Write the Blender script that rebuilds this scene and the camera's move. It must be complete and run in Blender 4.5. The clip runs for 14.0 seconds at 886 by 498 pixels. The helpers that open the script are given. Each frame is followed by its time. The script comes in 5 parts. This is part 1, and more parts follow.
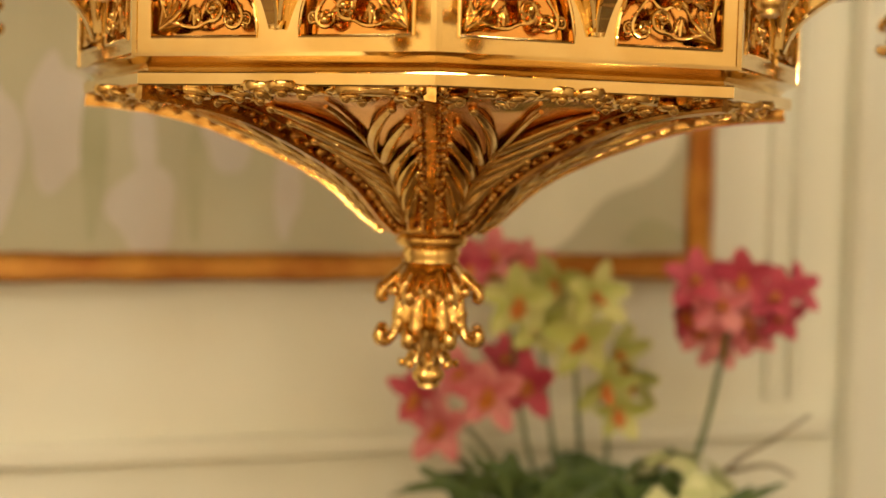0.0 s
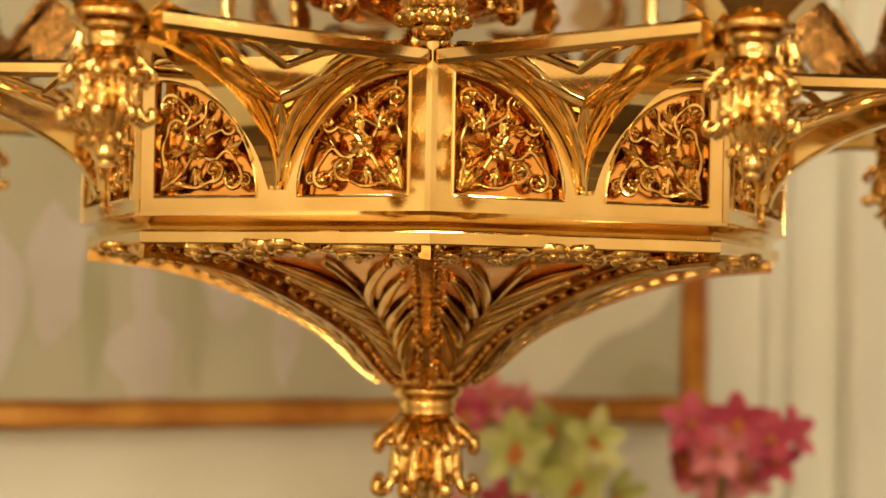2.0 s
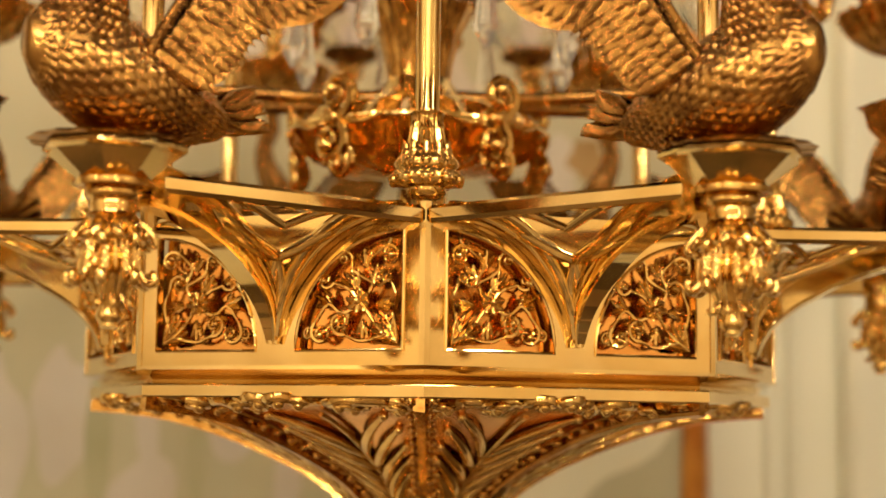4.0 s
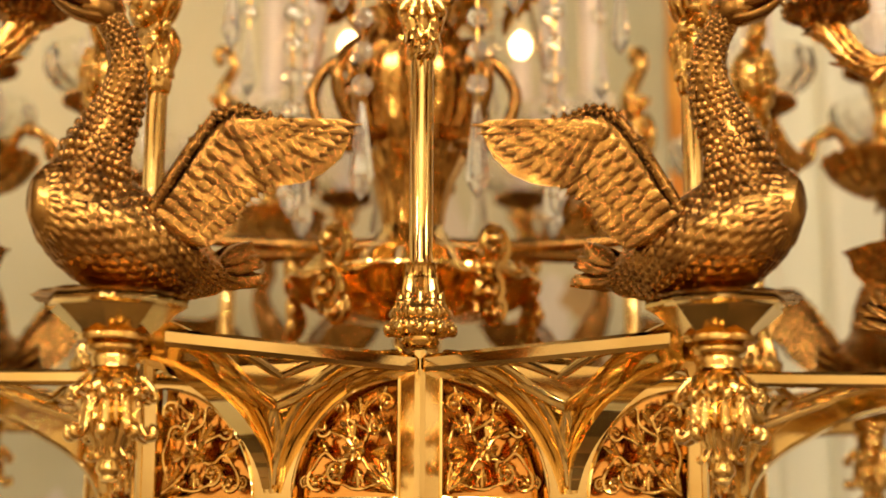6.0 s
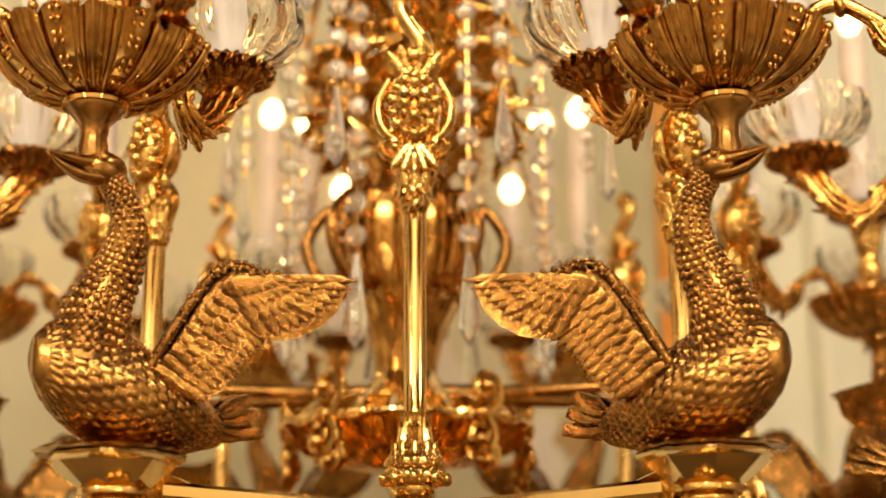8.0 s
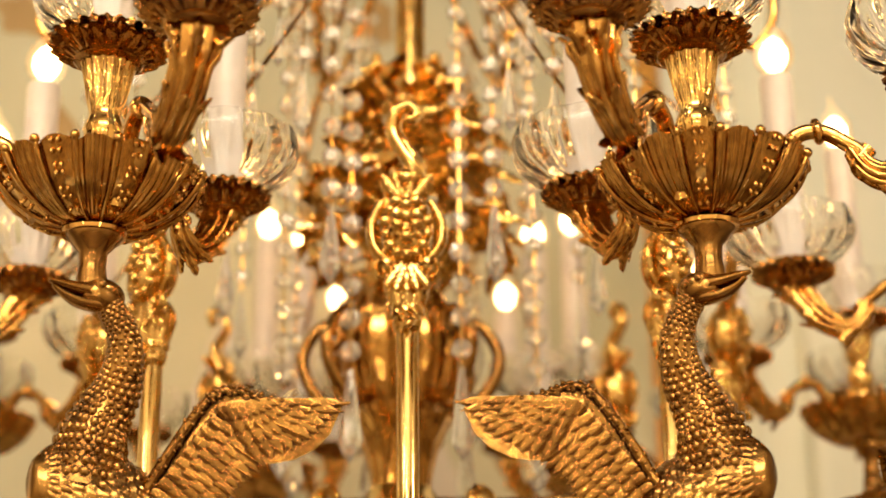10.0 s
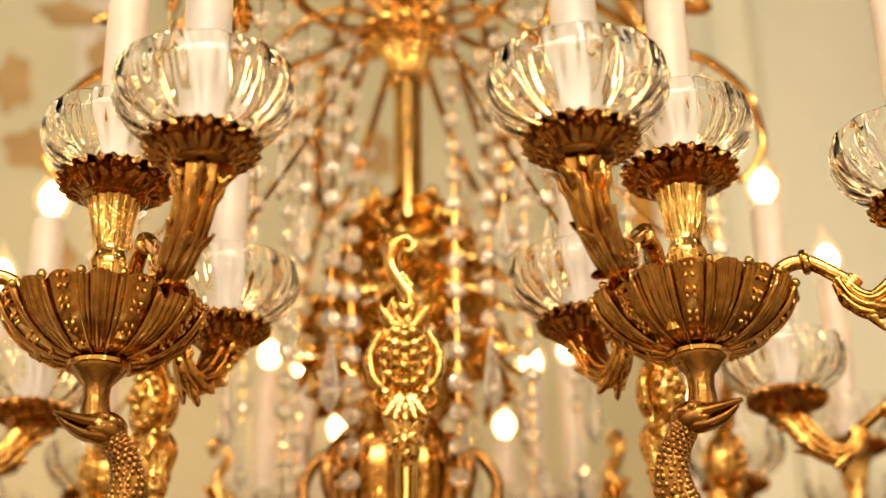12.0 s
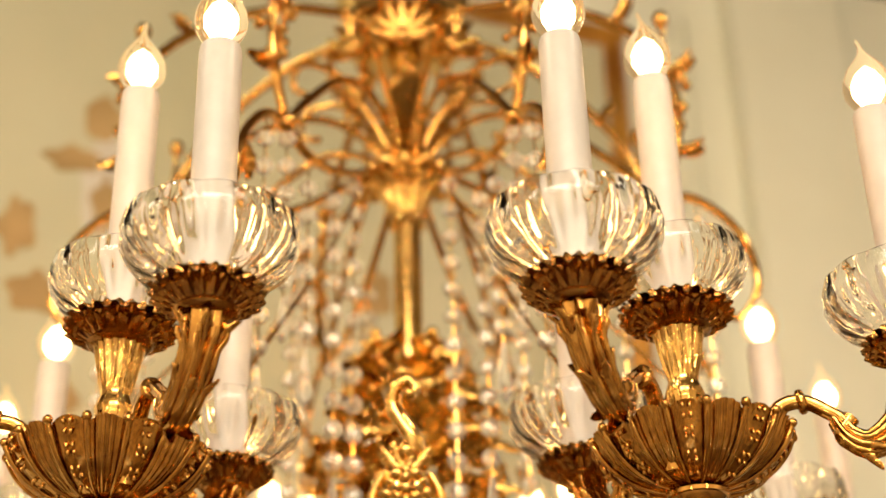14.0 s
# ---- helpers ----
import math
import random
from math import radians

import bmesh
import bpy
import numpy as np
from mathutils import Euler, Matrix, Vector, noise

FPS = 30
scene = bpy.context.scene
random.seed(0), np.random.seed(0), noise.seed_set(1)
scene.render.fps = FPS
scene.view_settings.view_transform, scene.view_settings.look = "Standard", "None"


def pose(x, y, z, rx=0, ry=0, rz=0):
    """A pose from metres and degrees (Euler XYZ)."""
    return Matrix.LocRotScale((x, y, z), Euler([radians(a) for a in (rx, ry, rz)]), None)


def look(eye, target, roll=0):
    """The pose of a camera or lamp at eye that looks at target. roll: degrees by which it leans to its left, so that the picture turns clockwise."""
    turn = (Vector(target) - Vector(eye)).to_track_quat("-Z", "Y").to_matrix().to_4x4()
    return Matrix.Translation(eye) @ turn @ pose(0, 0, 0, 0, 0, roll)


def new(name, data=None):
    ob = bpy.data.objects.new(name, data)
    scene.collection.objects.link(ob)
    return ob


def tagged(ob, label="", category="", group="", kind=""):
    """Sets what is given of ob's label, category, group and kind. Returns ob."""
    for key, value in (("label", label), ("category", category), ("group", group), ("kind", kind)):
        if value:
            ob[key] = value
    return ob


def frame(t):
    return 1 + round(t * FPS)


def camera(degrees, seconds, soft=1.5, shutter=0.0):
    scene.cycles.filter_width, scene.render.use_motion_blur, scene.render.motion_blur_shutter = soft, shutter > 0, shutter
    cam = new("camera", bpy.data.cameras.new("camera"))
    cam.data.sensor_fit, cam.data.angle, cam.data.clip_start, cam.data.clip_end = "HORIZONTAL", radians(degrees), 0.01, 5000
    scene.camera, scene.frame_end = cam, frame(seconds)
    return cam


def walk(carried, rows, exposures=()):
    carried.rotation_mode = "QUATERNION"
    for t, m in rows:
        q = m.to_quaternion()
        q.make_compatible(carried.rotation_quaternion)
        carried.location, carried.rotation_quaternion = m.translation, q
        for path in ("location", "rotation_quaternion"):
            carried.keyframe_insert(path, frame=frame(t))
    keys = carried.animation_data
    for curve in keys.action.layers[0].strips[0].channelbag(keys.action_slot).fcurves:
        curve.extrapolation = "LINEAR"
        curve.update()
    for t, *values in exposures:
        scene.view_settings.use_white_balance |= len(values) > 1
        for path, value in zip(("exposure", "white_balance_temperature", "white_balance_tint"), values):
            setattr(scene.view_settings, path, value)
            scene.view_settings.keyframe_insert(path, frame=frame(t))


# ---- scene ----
cam = camera(31.8, 14.0)
PATH = [
    (0.0, look((0.0071, -1.2158, 1.4950), (0.0072, -0.2176, 1.4349), 1.390)),
    (0.5, look((0.0127, -1.2217, 1.4991), (0.0095, -0.2226, 1.4584), 1.431)),
    (1.0, look((0.0155, -1.2271, 1.5024), (0.0104, -0.2273, 1.4838), 1.343)),
    (1.5, look((0.0136, -1.2333, 1.5042), (0.0097, -0.2333, 1.5081), 1.254)),
    (2.0, look((0.0091, -1.2377, 1.5072), (0.0085, -0.2381, 1.5348), 1.053)),
    (2.5, look((0.0081, -1.2440, 1.5098), (0.0084, -0.2453, 1.5595), 0.882)),
    (3.0, look((0.0117, -1.2524, 1.5128), (0.0096, -0.2550, 1.5854), 0.878)),
    (3.5, look((0.0157, -1.2606, 1.5173), (0.0111, -0.2648, 1.6088), 0.829)),
    (6.0, look((0.0179, -1.2901, 1.5294), (0.0147, -0.3092, 1.7237), 0.215)),
    (6.5, look((0.0215, -1.2984, 1.5318), (0.0163, -0.3217, 1.7462), 0.181)),
    (7.0, look((0.0215, -1.3044, 1.5344), (0.0178, -0.3328, 1.7709), -0.021)),
    (7.5, look((0.0196, -1.3089, 1.5348), (0.0184, -0.3426, 1.7922), -0.165)),
    (8.0, look((0.0179, -1.3136, 1.5367), (0.0194, -0.3526, 1.8133), -0.377)),
    (10.5, look((0.0244, -1.3437, 1.5486), (0.0264, -0.4073, 1.8994), -0.796)),
    (11.0, look((0.0246, -1.3477, 1.5470), (0.0265, -0.4189, 1.9176), -0.912)),
    (11.5, look((0.0249, -1.3536, 1.5447), (0.0274, -0.4325, 1.9340), -1.044)),
    (12.0, look((0.0252, -1.3598, 1.5423), (0.0288, -0.4475, 1.9519), -1.121)),
    (12.5, look((0.0254, -1.3630, 1.5410), (0.0295, -0.4591, 1.9686), -1.159)),
    (13.0, look((0.0256, -1.3658, 1.5399), (0.0296, -0.4715, 1.9872), -1.303)),
    (13.5, look((0.0257, -1.3686, 1.5388), (0.0296, -0.4843, 2.0056), -1.439)),
    (14.0, look((0.0242, -1.3770, 1.5389), (0.0304, -0.5040, 2.0265), -1.631)),
]
walk(cam, PATH)
cam.data.dof.use_dof = True
cam.data.dof.focus_distance = 0.98
cam.data.dof.aperture_fstop = 4.5

# ---- world and large lights ----
world = bpy.data.worlds.new("world")
scene.world = world
world.use_nodes = True
world.node_tree.nodes["Background"].inputs[0].default_value = (1.0, 0.86, 0.62, 1)
world.node_tree.nodes["Background"].inputs[1].default_value = 0.03
scene.view_settings.exposure = -0.08


def area_lamp(name, x, y, z, rx, ry, sx, sy, watts, colour):
    lamp = bpy.data.lights.new(name, "AREA")
    lamp.shape, lamp.size, lamp.size_y, lamp.energy, lamp.color = "RECTANGLE", sx, sy, watts, colour
    ob = new(name, lamp)
    ob.matrix_world = pose(x, y, z, rx, ry)
    return ob


# unseen lamps added: from the camera side, onto the picture wall, and overhead
area_lamp("front_fill", 0.0, -2.7, 3.2, 56, 0, 2.6, 0.5, 62, (1.0, 0.90, 0.70))
area_lamp("wall_fill", -0.3, -1.9, 3.55, -56, 0, 3.2, 0.3, 610, (1.0, 0.94, 0.72))
for x, y in ((-1.3, -0.9), (1.3, -0.9)):
    area_lamp("overhead_fill", x, y, 3.6, 0, 0, 0.16, 0.16, 12, (1.0, 0.87, 0.63))
# unseen point lamps added behind the camera, for glints in the brass
for x, y, z in ((-1.5, -3.2, 1.9), (-0.7, -3.6, 2.4), (0.5, -3.4, 2.1), (1.3, -3.0, 1.7), (1.9, -1.6, 2.2), (-1.7, -2.3, 2.3), (-0.3, -3.8, 1.2), (0.9, -3.7, 0.9)):
    glint_light = bpy.data.lights.new("glint_lamp", "POINT")
    glint_light.energy, glint_light.shadow_soft_size, glint_light.color = 12, 0.06, (1.0, 0.87, 0.63)
    new("glint_lamp", glint_light).location = (x, y, z)

# ---- materials ----


def material(name):
    m = bpy.data.materials.new(name)
    m.use_nodes = True
    nt = m.node_tree
    return m, nt, nt.nodes["Principled BSDF"]


def node(nt, kind, **values):
    n = nt.nodes.new(kind)
    for key, value in values.items():
        n.inputs[key].default_value = value
    return n


def noise_to(nt, scale, low, high, target, detail=4.0, at=(0.35, 0.65)):
    """Object-space noise mapped from low to high into a socket: colours or numbers."""
    tc = nt.nodes.new("ShaderNodeTexCoord")
    nz = node(nt, "ShaderNodeTexNoise", Scale=scale, Detail=detail)
    nt.links.new(tc.outputs["Object"], nz.inputs["Vector"])
    ramp = nt.nodes.new("ShaderNodeValToRGB")
    ramp.color_ramp.elements[0].position, ramp.color_ramp.elements[1].position = at
    for e, c in zip(ramp.color_ramp.elements, (low, high)):
        e.color = (*c, 1) if isinstance(c, tuple) else (c, c, c, 1)
    nt.links.new(nz.outputs["Fac"], ramp.inputs["Fac"])
    nt.links.new(ramp.outputs["Color"], target)
    return nz


def bump(nt, bsdf, scale, strength, distance):
    tc = nt.nodes.new("ShaderNodeTexCoord")
    nz = node(nt, "ShaderNodeTexNoise", Scale=scale, Detail=5.0)
    nt.links.new(tc.outputs["Object"], nz.inputs["Vector"])
    b = node(nt, "ShaderNodeBump", Strength=strength, Distance=distance)
    nt.links.new(nz.outputs["Fac"], b.inputs["Height"])
    nt.links.new(b.outputs["Normal"], bsdf.inputs["Normal"])


def metal(name, low, high, rough, scale=30.0, bumped=0.15, bscale=300.0, dist=0.0006):
    m, nt, b = material(name)
    b.inputs["Metallic"].default_value = 1.0
    noise_to(nt, scale, low, high, b.inputs["Base Color"])
    noise_to(nt, scale * 2.3, rough[0], rough[1], b.inputs["Roughness"])
    if bumped:
        bump(nt, b, bscale, bumped, dist)
    return m


brass = metal("polished_brass", (0.72, 0.485, 0.170), (0.86, 0.630, 0.275), (0.05, 0.10), 14, 0.02, 25, 0.0006)
ornament = metal("cast_brass", (0.58, 0.33, 0.085), (0.86, 0.58, 0.20), (0.06, 0.14), 60, 0.16, 400)
copper = metal("inner_brass", (0.74, 0.33, 0.07), (0.86, 0.44, 0.12), (0.10, 0.20), 20, 0.06, 60, 0.001)
antique = metal("antique_bronze", (0.22, 0.105, 0.030), (0.44, 0.235, 0.066), (0.16, 0.26), 60, 0.12, 420)
dark_bronze = metal("dark_bronze", (0.24, 0.115, 0.034), (0.48, 0.25, 0.07), (0.12, 0.22), 90, 0.2, 400)
bronze = metal("worn_gilt_bronze", (0.42, 0.210, 0.052), (0.74, 0.425, 0.120), (0.06, 0.15), 110, 0.12, 500)
gilt_wood, nt, b = material("gilt_wood")
b.inputs["Metallic"].default_value, b.inputs["Roughness"].default_value = 0.6, 0.3
noise_to(nt, 9, (0.36, 0.13, 0.018), (0.64, 0.32, 0.06), b.inputs["Base Color"])
bump(nt, b, 60, 0.3, 0.003)


def plain(name, low, high, rough, scale=6.0, bscale=0.0, strength=0.1, dist=0.001):
    m, nt, b = material(name)
    b.inputs["Roughness"].default_value = rough
    noise_to(nt, scale, low, high, b.inputs["Base Color"])
    if bscale:
        bump(nt, b, bscale, strength, dist)
    return m


wall_paint = plain("cream_wall_paint", (0.75, 0.745, 0.625), (0.81, 0.805, 0.69), 0.55, 2.2, 90)
# ceiling is unseen; this dark tone is chosen for the brass reflections
ceiling_paint = plain("dark_ceiling_paint", (0.07, 0.05, 0.035), (0.11, 0.08, 0.055), 0.7, 2, 90)
unseen_wall_tan = plain("unseen_wall_tan", (0.27, 0.205, 0.135), (0.36, 0.28, 0.19), 0.4, 3, 40)
# floor is unseen; its checks are added for contrast in the brass reflections
floor_stone, nt, b = material("polished_floor_stone")
b.inputs["Roughness"].default_value = 0.06
tc = nt.nodes.new("ShaderNodeTexCoord")
tiles = node(nt, "ShaderNodeTexChecker", Scale=1.7, Color1=(0.20, 0.122, 0.060, 1), Color2=(0.090, 0.054, 0.027, 1))
veins = node(nt, "ShaderNodeTexNoise", Scale=5.0, Detail=6.0, Distortion=1.2)
mixed = nt.nodes.new("ShaderNodeMix")
mixed.data_type, mixed.blend_type = "RGBA", "MULTIPLY"
mixed.inputs["Factor"].default_value = 0.35
nt.links.new(tc.outputs["Object"], tiles.inputs["Vector"])
nt.links.new(tc.outputs["Object"], veins.inputs["Vector"])
nt.links.new(tiles.outputs["Color"], mixed.inputs["A"])
nt.links.new(veins.outputs["Color"], mixed.inputs["B"])
nt.links.new(mixed.outputs["Result"], b.inputs["Base Color"])
canvas = plain("painted_canvas", (0.42, 0.405, 0.275), (0.51, 0.49, 0.36), 0.6, 1.6, 160)
lilac_paint = plain("lilac_paint", (0.52, 0.485, 0.43), (0.57, 0.535, 0.48), 0.6, 7)
dark_green_paint = plain("moss_paint", (0.37, 0.365, 0.225), (0.44, 0.425, 0.285), 0.6, 5)
pale_canvas = plain("pale_canvas", (0.66, 0.645, 0.50), (0.75, 0.73, 0.59), 0.6, 3, 160)
ochre_paint = plain("ochre_paint", (0.30, 0.19, 0.07), (0.42, 0.28, 0.12), 0.6, 9)
pink_petal = plain("pink_petal", (0.55, 0.10, 0.13), (0.80, 0.34, 0.34), 0.5, 25, 120)
rose_petal = plain("deep_pink_petal", (0.40, 0.03, 0.07), (0.62, 0.10, 0.15), 0.5, 25, 120)
lime_petal = plain("lime_petal", (0.42, 0.48, 0.10), (0.66, 0.66, 0.28), 0.5, 25, 120)
pale_petal = plain("pale_green_petal", (0.52, 0.58, 0.25), (0.70, 0.72, 0.42), 0.6, 60, 120)
orange_core = plain("orange_flower_core", (0.50, 0.14, 0.03), (0.65, 0.30, 0.05), 0.5, 60)
leaf_green = plain("leaf_green", (0.05, 0.10, 0.025), (0.12, 0.18, 0.05), 0.45, 20, 80)
twig_brown = plain("twig_brown", (0.14, 0.10, 0.05), (0.24, 0.20, 0.10), 0.6, 40)
vase_glaze = plain("vase_glaze", (0.62, 0.58, 0.50), (0.70, 0.66, 0.58), 0.2, 8)
table_wood = plain("table_wood", (0.14, 0.07, 0.03), (0.24, 0.13, 0.06), 0.3, 12, 60)

candle_white, nt, b = material("candle_sleeve")
b.inputs["Roughness"].default_value = 0.35
b.inputs["Subsurface Weight"].default_value = 0.0
noise_to(nt, 40, (0.50, 0.468, 0.455), (0.56, 0.527, 0.51), b.inputs["Base Color"])

crystal, nt, b = material("cut_crystal")
b.inputs["Base Color"].default_value = (1.0, 0.985, 0.94, 1)
b.inputs["Roughness"].default_value, b.inputs["IOR"].default_value = 0.0, 1.40
b.inputs["Transmission Weight"].default_value = 0.84
glass, nt, b = material("clear_cut_glass")
b.inputs["Base Color"].default_value = (0.98, 0.97, 0.94, 1)
b.inputs["Roughness"].default_value, b.inputs["IOR"].default_value = 0.0, 1.42
b.inputs["Transmission Weight"].default_value = 1.0
bulb_glass, nt, b = material("bulb_glass")
b.inputs["Base Color"].default_value = (1.0, 0.97, 0.9, 1)
b.inputs["Roughness"].default_value, b.inputs["IOR"].default_value = 0.0, 1.10
b.inputs["Transmission Weight"].default_value = 1.0
# faint emission on the clear glass imitates the bloom round the filament
b.inputs["Emission Color"].default_value = (1.0, 0.66, 0.30, 1)
b.inputs["Emission Strength"].default_value = 0.22
glow, nt, b = material("lit_filament")
nt.nodes.remove(b)
em = node(nt, "ShaderNodeEmission", Color=(1.0, 0.54, 0.20, 1), Strength=36.0)
nt.links.new(em.outputs[0], nt.nodes["Material Output"].inputs[0])

# ---- building helpers ----
TAU = 2 * math.pi


class Shape:
    """Vertices and faces gathered into one mesh."""

    def __init__(self):
        self.v, self.f = [], []

    def add(self, verts, faces, m=None):
        n = len(self.v)
        self.v += [tuple(m @ Vector(p)) if m else tuple(p) for p in verts]
        self.f += [tuple(i + n for i in f) for f in faces]
        return self

    def join(self, other, m=None):
        return self.add(other.v, other.f, m)

    def mesh(self, name, smooth=True, sharp=40):
        me = bpy.data.meshes.new(name)
        me.from_pydata(self.v, [], self.f)
        if smooth:
            me.shade_smooth()
            me.set_sharp_from_angle(angle=radians(sharp))
        me.update()
        return me


def part(name, shape, mat, parent=None, label="", m=None, smooth=True, sharp=40):
    """A shape, or a mesh made before, as ONE object under a thing or a part."""
    me = shape.mesh(name, smooth, sharp) if isinstance(shape, Shape) else shape
    if not me.materials:
        me.materials.append(mat)
    ob = new(name, me)
    ob.parent = parent
    if m is not None:
        ob.matrix_basis = m
    return tagged(ob, label)


def empty(name, m=None, parent=None):
    ob = new(name)
    ob.empty_display_size = 0.02
    ob.parent = parent
    if m is not None:
        ob.matrix_basis = m
    return ob


def lathe(profile, seg=32, turn=0.0, lobes=0, depth=None, cap=True, sharp_lobe=False):
    """Rings of (radius, z), lobed by depth(i) at ring i."""
    s = Shape()
    verts, faces = [], []
    for i, (r, z) in enumerate(profile):
        for k in range(seg):
            a = TAU * k / seg + turn
            q = 1.0
            if lobes:
                w = abs(math.cos(lobes * a / 2)) if sharp_lobe else 0.5 + 0.5 * math.cos(lobes * a)
                q = 1 - (depth[i] if isinstance(depth, (list, tuple)) else depth) * (1 - w)
            verts.append((r * q * math.sin(a), -r * q * math.cos(a), z))
    n = len(profile)
    for i in range(n - 1):
        for k in range(seg):
            j = (k + 1) % seg
            faces.append((i * seg + k, i * seg + j, (i + 1) * seg + j, (i + 1) * seg + k))
    if cap:
        faces.append(tuple(range(seg - 1, -1, -1)))
        faces.append(tuple((n - 1) * seg + k for k in range(seg)))
    return s.add(verts, faces)


def octagon(profile, cap=False):
    return lathe(profile, 8, 0.0, cap=cap)


def smooth_path(points, n):
    """A Catmull-Rom curve through the points."""
    p = [Vector(q) for q in points]
    p = [2 * p[0] - p[1]] + p + [2 * p[-1] - p[-2]]
    out = []
    spans = len(p) - 3
    for k in range(n + 1):
        t = k / n * spans
        i = min(int(t), spans - 1)
        t -= i
        a, b, c, d = p[i:i + 4]
        out.append(0.5 * (2 * b + (c - a) * t + (2 * a - 5 * b + 4 * c - d) * t * t + (3 * b - a - 3 * c + d) * t ** 3))
    return out


def sweep(path, radius, seg=8, flat=1.0, up=(0, 0, 1), lobes=0, depth=0.0, section=None):
    """A tube along a path; radius a number or a function of 0..1; flat squeezes it along the second axis."""
    s = Shape()
    verts, faces = [], []
    n = len(path)
    up = Vector(up)
    last = None
    for i, p in enumerate(path):
        d = (path[min(i + 1, n - 1)] - path[max(i - 1, 0)]).normalized()
        x = d.cross(up) if last is None else last - d * last.dot(d)
        if x.length < 1e-6:
            x = d.orthogonal()
        x.normalize()
        last = x
        y = x.cross(d)
        r = radius(i / (n - 1)) if callable(radius) else radius
        if section:
            ring = [(a * r, b * r) for a, b in section]
        else:
            ring = []
            for k in range(seg):
                a = TAU * k / seg
                q = 1 - depth * (0.5 - 0.5 * math.cos(lobes * a)) if lobes else 1
                ring.append((r * q * math.cos(a), r * q * flat * math.sin(a)))
        verts += [tuple(p + x * a + y * b) for a, b in ring]
    m = len(verts) // n
    for i in range(n - 1):
        for k in range(m):
            j = (k + 1) % m
            faces.append((i * m + k, i * m + j, (i + 1) * m + j, (i + 1) * m + k))
    faces += [tuple(range(m - 1, -1, -1)), tuple((n - 1) * m + k for k in range(m))]
    return s.add(verts, faces)


BAR = [(-1, -0.55), (-0.55, -1), (0.55, -1), (1, -0.55), (1, 0.55), (0.55, 1), (-0.55, 1), (-1, 0.55)]


def ball(r, seg=10, rings=6, squash=1.0):
    prof = [(max(r * math.sin(math.pi * i / rings), r * 0.02), -r * squash * math.cos(math.pi * i / rings)) for i in range(rings + 1)]
    return lathe(prof, seg)


def spiral(turns, r0, r1, n=22, start=0.0, way=1):
    """A flat volute in the xy plane, from its outer end to its eye."""
    return [Vector((r * math.cos(a), r * math.sin(a), 0)) for r, a in
            ((r0 + (r1 - r0) * (k / n) ** 0.8, start + way * turns * TAU * k / n) for k in range(n + 1))]


def volute(size, turns=1.4, way=1, start=0.0, thick=0.16):
    """A scroll of about that size, its tail at the origin, lying in xy with z up."""
    pts = spiral(turns, size * 0.5, size * 0.10, 18, start, way)
    off = pts[0].copy()
    path = [p - off + Vector((0, 0, size * 0.18 * i / 18)) for i, p in enumerate(pts)]
    s = sweep(path, lambda t: size * thick * (1 - 0.45 * t), 6)
    s.join(ball(size * 0.17, 8, 5), Matrix.Translation(path[-1]))
    return s


def frond(length, width, lobes=5, lift=0.25, curl=0.0, fold=0.35):
    """A ridged acanthus leaf from the origin along +x, in xy, its ridge raised along z; curl bends the tip up."""
    verts, faces = [], []
    n = lobes * 4
    for i in range(n + 1):
        t = i / n
        w0 = width * 0.5 * (math.sin(math.pi * min(1, t * 0.92 + 0.08)) ** 0.7)
        w = w0 * (0.76 + 0.24 * abs(math.sin(math.pi * lobes * t)))
        bend = curl * t * t
        cx = length * (t - 0.3 * abs(curl) * t * t * t)
        cz = length * bend + lift * width * (1 - t) * 0.6
        back = -0.10 * length * abs(math.sin(math.pi * lobes * t))
        for y, z, dx in ((-1, -fold, back), (-0.55, 0.10, back * 0.5), (0, fold * 1.1, 0), (0.55, 0.10, back * 0.5), (1, -fold, back)):
            verts.append((cx - dx * 0.4, y * w, cz + z * w0 * 0.9))
    for i in range(n):
        for k in range(4):
            a = i * 5 + k
            faces.append((a, a + 5, a + 6, a + 1))
    m = len(verts)
    verts += [(x, y, z - 0.10 * width) for x, y, z in verts]
    faces += [(d + m, c + m, b2 + m, a + m) for a, b2, c, d in faces]
    rim = [i * 5 for i in range(n + 1)] + [n * 5 + k for k in range(1, 5)] + [i * 5 + 4 for i in range(n - 1, -1, -1)] + [3, 2, 1]
    for i in range(len(rim)):
        a, c = rim[i], rim[(i + 1) % len(rim)]
        faces.append((a, a + m, c + m, c))
    return Shape().add(verts, faces)


def turned(az, r=0.0, z=0.0, tip=0.0):
    """The pose at azimuth az (degrees, 0 towards the viewer's side): local -y points outward."""
    return pose(0, 0, z, 0, 0, az) @ pose(0, -r, 0, tip)
# ---- the showroom ----


